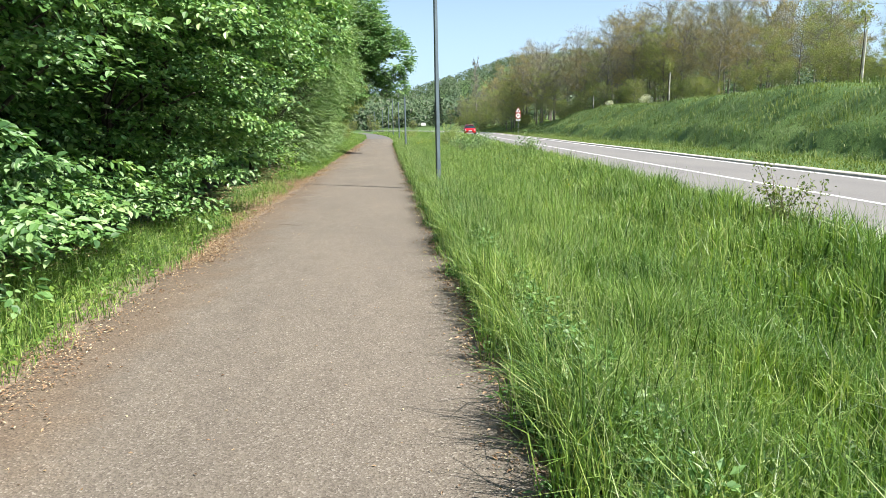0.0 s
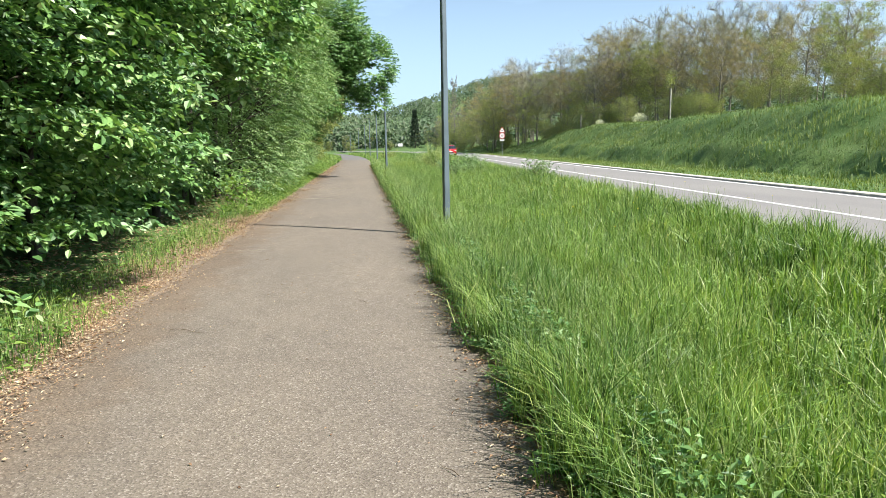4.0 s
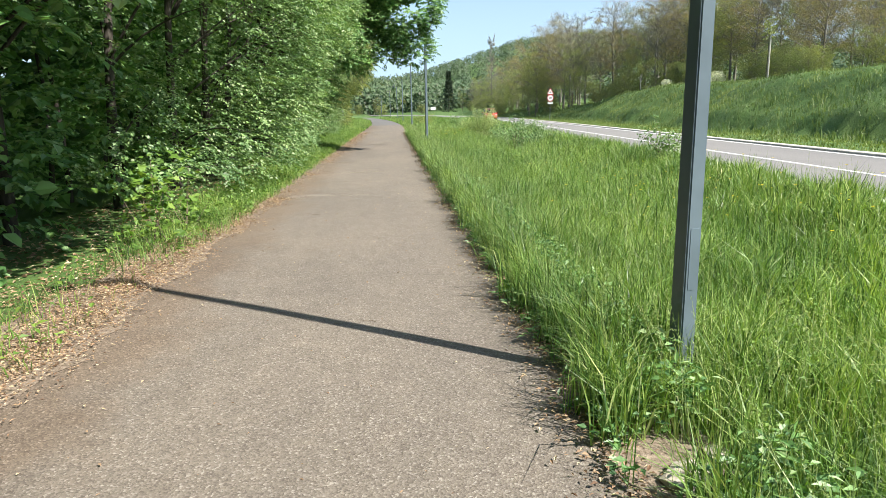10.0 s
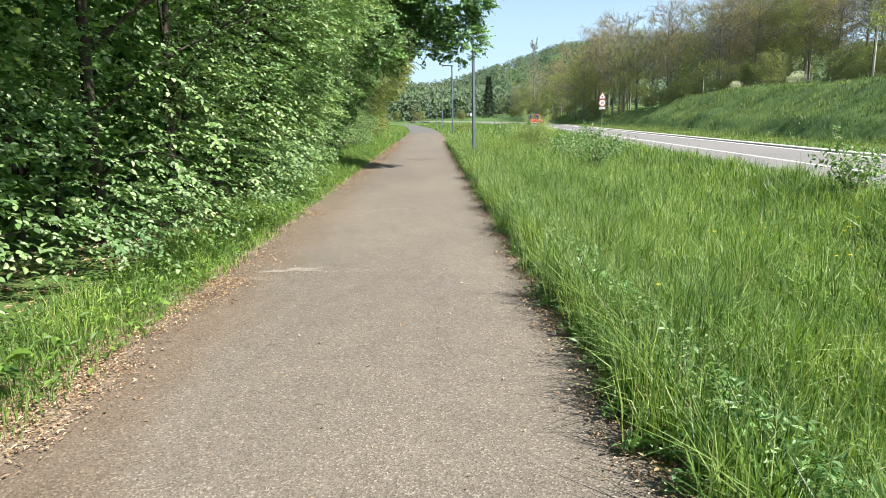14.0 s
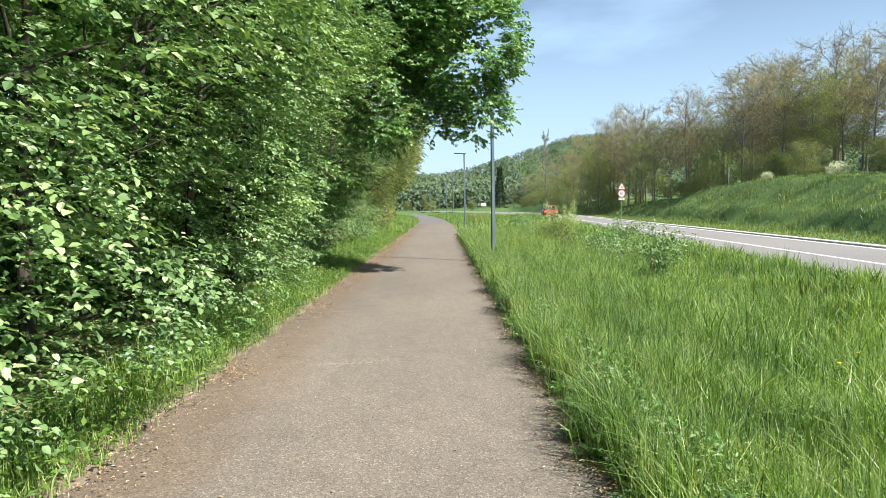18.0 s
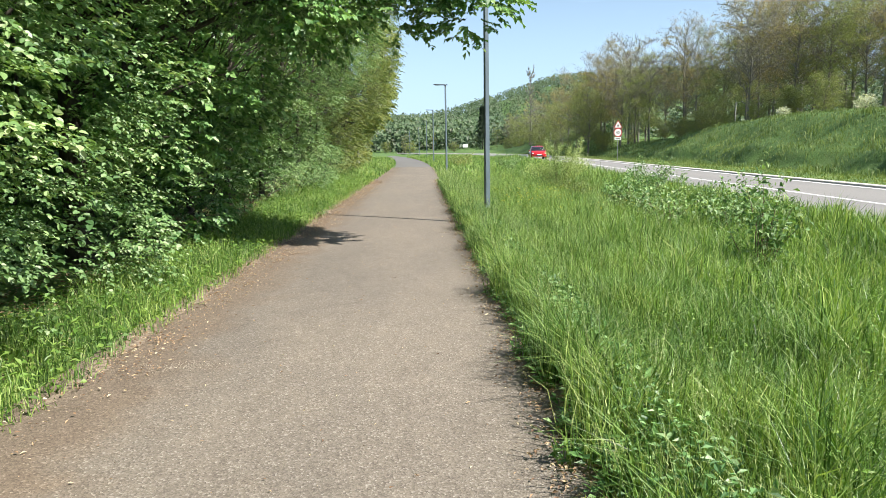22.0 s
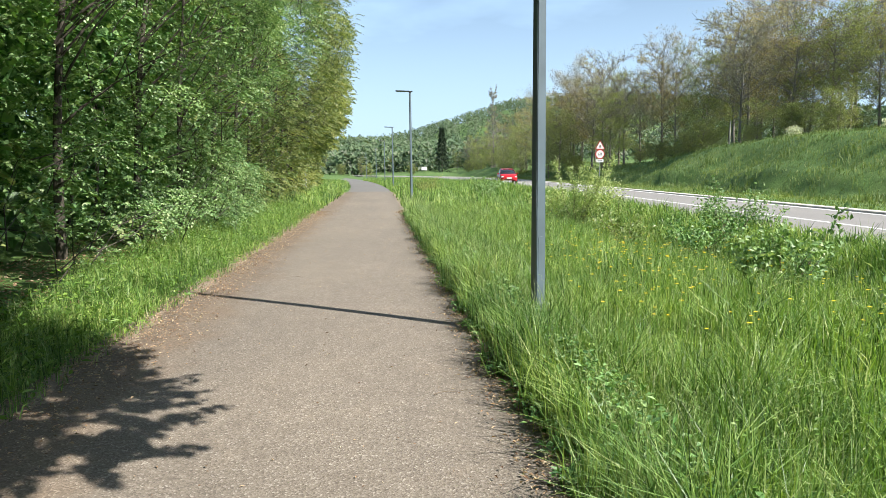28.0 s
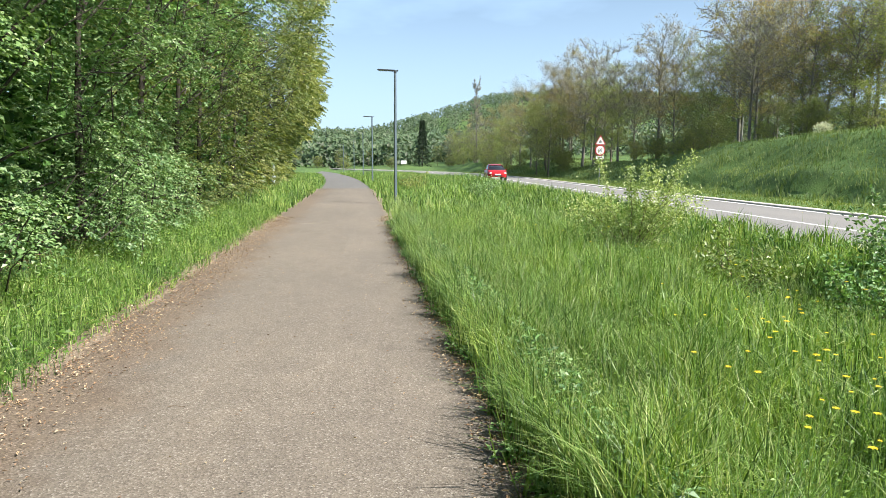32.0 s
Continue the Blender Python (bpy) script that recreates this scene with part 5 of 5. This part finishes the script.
# ---- single trees and things in the distance ----
def slim_tree():
    root = spring_tree("slim_tree", 15.5, 1.5, 420, 0.2, M_SPRING[3], M_BARK_PALE, "tall slim nearly bare tree above the others", 21, 0.45, 290, 3.0)
    root.matrix_basis = pose(23.3, 164.0, float(height(23.3, 164.0)) - 0.1) @ Matrix.Diagonal((0.7, 0.7, 1.15, 1))


def spruce(x, y, tall, r0):
    root = new("spruce")
    mesh_object("trunk", *tubes([[(np.array([0, 0, 0.0]), 0.16), (np.array([0, 0, tall * 0.5]), 0.1), (np.array([0, 0, tall]), 0.02)]], 7), M_BARK, root, smooth=True)
    n = 2600
    u = rng.random(n) ** 0.75
    a = rng.uniform(0, 6.283, n)
    tier = 0.75 + 0.25 * np.sin(u * 60)
    rad = r0 * (1 - u) * tier * rng.uniform(0.25, 1.0, n) + 0.1
    p = np.stack([np.cos(a) * rad, np.sin(a) * rad, 0.4 + u * (tall - 0.4) - rad * 0.25], 1)
    d = np.stack([np.cos(a), np.sin(a), np.full(n, -0.45)], 1) + rng.normal(0, 0.25, (n, 3))
    v, f = leaf_arrays(p, d, np.tile([0, 0, 1.0], (n, 1)) + rng.normal(0, 0.3, (n, 3)), rng.uniform(0.4, 0.8, n), rng.uniform(0.15, 0.3, n))
    mesh_object("crown", v, f, M_NEEDLE, root)
    root.matrix_basis = pose(x, y, float(height(x, y)) - 0.1)
    return tagged(root, "dark green pointed spruce standing alone", "tree")


slim_tree()
spruce(17.0, 205, 11.5, 2.6)
spruce(-9.5, 128, 11, 2.4)

# mid-distance trees that close the view along the path
for x, y, k, s in ((-14, 150, 0, 0.8), (-20, 165, 2, 0.9), (-12, 180, 0, 0.8), (-4, 215, 2, 0.8), (4, 235, 0, 0.75), (11, 250, 2, 0.8), (-26, 190, 1, 0.9), (-34, 175, 0, 0.9), (20, 240, 0, 0.85), (27, 228, 1, 0.9), (-10, 250, 2, 0.9), (16, 275, 0, 0.9), (6, 285, 2, 0.9), (34, 250, 2, 0.9), (-20, 260, 0, 0.9), (0, 300, 1, 0.9), (24, 300, 2, 1.0), (-9, 205, 4, 1.0), (-2, 190, 5, 0.9), (9, 200, 4, 0.9), (24, 185, 5, 1.0), (29, 178, 0, 0.8), (34, 190, 2, 0.9)):
    put(k, x, y, s)


def flowering_shrub(x, y, size):
    root = new("flowering_shrub")
    n = 900
    q = unit(rng.normal(0, 1, (n, 3))) * [1.0, 1.0, 0.8] * rng.uniform(0.5, 1, (n, 1)) + [0, 0, 0.75]
    mesh_object("crown", *leaf_arrays(q, rng.normal(0, 1, (n, 3)), rng.normal(0, 1, (n, 3)), 0.14, 0.1), M_BLOSSOM, root)
    mesh_object("stem", *tubes([[(np.array([0, 0, -0.1]), 0.04), (np.array([0, 0, 0.9]), 0.015)]], 5), M_BARK, root)
    root.matrix_basis = pose(x, y, float(height(x, y)) - 0.05) @ Matrix.Diagonal((size, size, size, 1))
    return tagged(root, "small shrub covered in white blossom", "shrub")


flowering_shrub(27.8, 66.5, 0.75)
flowering_shrub(26.0, 72.5, 0.5)


def staked_tree(x, y, tall):
    root = new("staked_sapling")
    part("stake", cyl_bm(0.05, tall * 0.75, (0.12, 0, tall * 0.375), 8, r2=0.04), M_KERB, root, "pale wooden stake")
    mesh_object("stem", *tubes([[(np.array([0, 0, 0.0]), 0.03), (np.array([0.03, 0, tall * 0.6]), 0.02), (np.array([0, 0, tall]), 0.008)]], 6), M_BARK, root)
    n = 160
    q = unit(rng.normal(0, 1, (n, 3))) * [0.5, 0.5, 0.9] * rng.uniform(0.3, 1, (n, 1)) + [0, 0, tall * 0.95]
    mesh_object("crown", *leaf_arrays(q, rng.normal(0, 1, (n, 3)), rng.normal(0, 1, (n, 3)), 0.14, 0.08), M_SPRING[0], root)
    root.matrix_basis = pose(x, y, float(height(x, y)) - 0.05)
    return tagged(root, "young tree tied to a pale stake on the bank", "sapling")


staked_tree(24.0, 52.4, 3.2)
staked_tree(24.0, 30.0, 3.4)
staked_tree(27.0, 82.0, 2.8)


# ---- shrubs in the verge ----
def verge_shrub(x, y, w, h, n, leaf, material, label, spikes=5):
    root = new("verge_shrub")
    base_z = float(height(x, y)) - 0.03
    stems, pts = [], []
    for i in range(14 + spikes):
        a = rng.uniform(0, 6.283)
        rr = w * rng.uniform(0.15, 0.5)
        hh = h * rng.uniform(0.55, 0.95) if i >= spikes else h * rng.uniform(1.0, 1.25)
        tip = np.array([math.cos(a) * rr * (1.2 if i >= spikes else 1.1), math.sin(a) * rr, hh])
        path = branch_paths(np.array([rng.normal(0, 0.05), rng.normal(0, 0.05), 0]), [tip], 0.009, 0.3)[0]
        stems.append(path)
        m = n // (14 + spikes)
        u = rng.random(m) ** 0.7 * 5
        k = np.minimum(u.astype(int), 4)
        arr = np.array([q for q, _ in path])
        pts.append(arr[k] * (1 - (u - k))[:, None] + arr[k + 1] * (u - k)[:, None] + rng.normal(0, 0.045 + 0.03 * w, (m, 3)) * (0.45 if i < spikes else 1.0))
    for s in stems:
        mesh_object("stem", *tubes([s], 4), M_TWIG, root, smooth=True)
    p = np.concatenate(pts)
    p[:, 2] = np.maximum(p[:, 2], 0.03)
    d = rng.normal(0, 0.8, p.shape) + [0, 0, 0.25]
    nrm = rng.normal(0, 0.5, p.shape) + [0.3, -0.2, 0.9]
    mesh_object("crown", *leaf_arrays(p, d, nrm, leaf * rng.uniform(0.6, 1.2, len(p)), leaf * 0.62 * rng.uniform(0.7, 1.2, len(p))), material, root)
    root.location = (x, y, base_z)
    return tagged(root, label, "shrub", "shrubs in the verge")


M_PALE = leaf_mat("pale_young_leaves", [(0.0, (0.20, 0.28, 0.09)), (0.5, (0.38, 0.46, 0.20)), (1.0, (0.62, 0.66, 0.40))], 0.4, 0.5, 0.2, 1.0)
BRAMBLE = "green bramble clump growing in the tall grass"
verge_shrub(5.6, 50.4, 2.7, 1.7, 7000, 0.06, M_PALE, "loose pale green shrub with long arching shoots", 6)
verge_shrub(5.3, 46.4, 1.4, 1.0, 1500, 0.065, M_SHRUB, "yellow-green low bush in the verge", 2)
verge_shrub(6.4, 45.6, 1.7, 0.95, 1700, 0.07, M_LEAF_A, BRAMBLE, 1)
verge_shrub(7.7, 46.5, 1.9, 1.0, 1600, 0.075, M_LEAF_B, BRAMBLE, 1)
verge_shrub(4.8, 34.2, 0.8, 1.2, 620, 0.085, M_LEAF_B, "upright leafy sapling in the verge", 3)
verge_shrub(5.1, 38.2, 1.5, 0.9, 1000, 0.075, M_LEAF_B, BRAMBLE, 2)
verge_shrub(5.9, 37.6, 1.6, 0.9, 1100, 0.075, M_LEAF_B, BRAMBLE, 2)
verge_shrub(6.7, 38.8, 1.6, 0.9, 1000, 0.075, M_LEAF_B, BRAMBLE, 2)
verge_shrub(5.6, 41.5, 1.7, 1.0, 1500, 0.085, M_LEAF_B, BRAMBLE, 2)
verge_shrub(5.75, 6.5, 0.8, 0.85, 700, 0.055, M_LEAF_C, "small leafy seedling bush in the verge", 2)
verge_shrub(6.0, 67.0, 1.9, 1.15, 1200, 0.1, M_LEAF_B, BRAMBLE, 2)
verge_shrub(3.6, 74.0, 2.2, 1.1, 700, 0.10, M_SPRING[0], "pale yellow-green bush by the path", 2)
verge_shrub(6.9, 26.5, 1.1, 1.0, 800, 0.08, M_LEAF_B, BRAMBLE, 2)



def maple_sapling(x, y, tall, n):
    """A low young maple: thin stems, broad lobed leaves held level."""
    root = new("maple_sapling")
    z0 = float(height(x, y)) - 0.02
    vs, fs, base = [], [], 0
    lobes = np.array([(0.0, 0.0), (0.42, 0.10), (0.30, 0.30), (0.50, 0.55), (0.24, 0.62), (0.0, 1.0), (-0.24, 0.62), (-0.50, 0.55), (-0.30, 0.30), (-0.42, 0.10)])
    for _ in range(7):
        a = rng.uniform(0, 6.283)
        tip = np.array([math.cos(a) * 0.4, math.sin(a) * 0.4, tall * rng.uniform(0.5, 1.0)])
        stem = branch_paths(np.array([rng.normal(0, 0.04), rng.normal(0, 0.04), 0.0]), [tip], 0.006)[0]
        mesh_object("stem", *tubes([stem], 5), M_TWIG, root, smooth=True)
        for _ in range(n // 7):
            q = stem[rng.integers(2, 6)][0] + rng.normal(0, 0.09, 3)
            d = unit(np.append(rng.normal(0, 1, 2), rng.uniform(-0.5, 0.1)))
            up = unit(rng.normal(0, 0.3, 3) + [0.2, -0.2, 1.0])
            s = unit(np.cross(d, up))
            size = rng.uniform(0.07, 0.13)
            pts = q + (lobes[:, :1] * s + lobes[:, 1:] * d - lobes[:, 1:] ** 2 * 0.15 * np.cross(s, d) + np.abs(lobes[:, :1]) * 0.15 * np.cross(s, d)) * size
            vs.append(pts)
            fs.append(np.array([(0, i, i + 1) for i in range(1, 9)]) + base)
            base += 10
    mesh_object("crown", np.concatenate(vs), np.concatenate(fs), M_HERB, root)
    root.location = (x, y, z0)
    return tagged(root, "young maple with broad bright green leaves by the path", "sapling", "maple seedlings")


maple_sapling(-2.15, 19.9, 0.95, 120)
maple_sapling(-2.3, 19.2, 1.2, 130)
maple_sapling(-2.05, 18.9, 0.3, 40)


# ---- parked-still red car on the road ----
M_CAR = plain_mat("red_car_paint", (0.42, 0.015, 0.02), 0.25, 0.0, 0.05)
M_GLASS = plain_mat("dark_car_glass", (0.02, 0.025, 0.03), 0.08, 0.0, 0.05)
M_TYRE = plain_mat("tyre_rubber", (0.02, 0.02, 0.02), 0.85)
M_RIM = plain_mat("alloy_rim", (0.45, 0.45, 0.46), 0.35, 0.8)
M_LIGHT = plain_mat("headlight_glass", (0.7, 0.72, 0.74), 0.12)


def loft(sections, close=True):
    """A skin over cross-sections, each a list of points of the same count."""
    bm = bmesh.new()
    rings = [[bm.verts.new(p) for p in s] for s in sections]
    for a, b in zip(rings, rings[1:]):
        for i in range(len(a) - 1):
            bm.faces.new((a[i], a[i + 1], b[i + 1], b[i]))
    if close:
        bm.faces.new(rings[0][::-1])
        bm.faces.new(rings[-1])
    bmesh.ops.recalc_face_normals(bm, faces=bm.faces[:])
    for f in bm.faces:
        f.smooth = True
    return bm


def car():
    """The front of the car looks along -y."""
    root = new("car")
    prof = [(-2.02, 0.34, 0.62, 0.62), (-1.95, 0.25, 0.74, 0.78), (-1.5, 0.2, 0.90, 0.86), (-1.0, 0.18, 0.98, 0.87), (0.0, 0.18, 0.96, 0.88), (1.2, 0.18, 0.98, 0.87), (1.75, 0.22, 1.0, 0.82), (1.98, 0.32, 0.92, 0.74)]
    secs = []
    for y, lo, hi, w in prof:
        half = [(w * 0.86, lo), (w, lo + 0.12), (w, (lo + hi) / 2), (w * 0.97, hi - 0.05), (w * 0.86, hi)]
        secs.append([(x, y, z) for x, z in half] + [(-x, y, z) for x, z in half[::-1]])
    body = part("body", loft(secs), M_CAR, root)
    cab = [(-1.05, 0.96, 0.80), (-0.35, 1.38, 0.64), (0.2, 1.47, 0.62), (0.9, 1.45, 0.61), (1.45, 1.30, 0.60), (1.85, 0.97, 0.68)]
    secs = [[(w0, y, 0.94), (w0 * 0.5 + w * 0.5, y, (z + 0.94) / 2), (w, y, max(z, 0.95)), (-w, y, max(z, 0.95)), (-(w0 * 0.5 + w * 0.5), y, (z + 0.94) / 2), (-w0, y, 0.94)] for (y, z, w), w0 in zip(cab, (0.80, 0.82, 0.82, 0.82, 0.80, 0.72))]
    part("windows", loft(secs), M_GLASS, root, "dark tinted glass")
    part("roof", loft([[(w + 0.01, y, z - 0.03), (w - 0.04, y, z + 0.015), (0, y, z + 0.03), (-w + 0.04, y, z + 0.015), (-w - 0.01, y, z - 0.03)] for y, z, w in cab[1:5]], False), M_CAR, root)
    for sx in (-1, 1):
        part("pillar", loft([[(sx * (w + 0.005), y - 0.04, z), (sx * (w + 0.012), y, z + 0.02), (sx * (w + 0.005), y + 0.05, z)] for y, z, w in ((-1.0, 0.95, 0.80), (-0.36, 1.37, 0.645))], False), M_CAR, root)
        bm = box_bm(0.26, 0.12, 0.14, (sx * 0.66, -1.93, 0.68), 0.03)
        part("headlight", bm, M_LIGHT, root, "clear headlight")
        part("mirror", box_bm(0.16, 0.1, 0.1, (sx * 0.96, -0.72, 1.0), 0.03), M_CAR, root)
        part("tail_light", box_bm(0.2, 0.08, 0.16, (sx * 0.66, 1.93, 0.82), 0.02), M_RED, root)
        for wy in (-1.3, 1.25):
            wheel = part("wheel", cyl_bm(0.3, 0.2, (sx * 0.78, wy, 0.3), 24, "x", 0.03), M_TYRE, root)
            part("rim", cyl_bm(0.2, 0.21, (sx * 0.785, wy, 0.3), 16, "x", 0.01), M_RIM, wheel)
    part("grille", box_bm(0.8, 0.05, 0.12, (0, -2.0, 0.45), 0.01), M_BLACK, root)
    part("number_plate", box_bm(0.5, 0.02, 0.11, (0, -2.03, 0.56), 0.004), M_WHITE, root)
    root.matrix_basis = pose(float(far_edge(100.0)) - 4.8, 100.0, ROAD_Z, 0, 0, -4)
    return tagged(root, "red small hatchback car coming along the road", "car")


car()


# pale panel far off at the bend
panel = part("roadside_panel", box_bm(1.5, 0.1, 0.9, (0, 0, 1.1), 0.02), M_WHITE)
panel.matrix_basis = pose(13.0, 215.0, float(height(13.0, 215.0)))
tagged(panel, "small pale roadside panel far off at the bend", "panel")


# ---- pale board fence half hidden by the hedge ----
def board_fence():
    root = new("board_fence")
    for i in range(7):
        part("board", box_bm(0.03, 0.92, 1.35, (0, i * 1.0, 0.78), 0.006), M_PALE_BLUE, root)
    for i in range(8):
        part("post", box_bm(0.08, 0.08, 1.6, (-0.06, i * 1.0 - 0.5, 0.78), 0.006), M_GALV, root)
    root.matrix_basis = pose(-4.35, 79.5, float(height(-4.4, 82.0)), 0, 0, 6)
    return tagged(root, "pale blue-white board fence half hidden by the hedge", "fence")


M_PALE_BLUE = plain_mat("pale_blue_white_boards", (0.55, 0.60, 0.63), 0.6, vary=0.1)
board_fence()
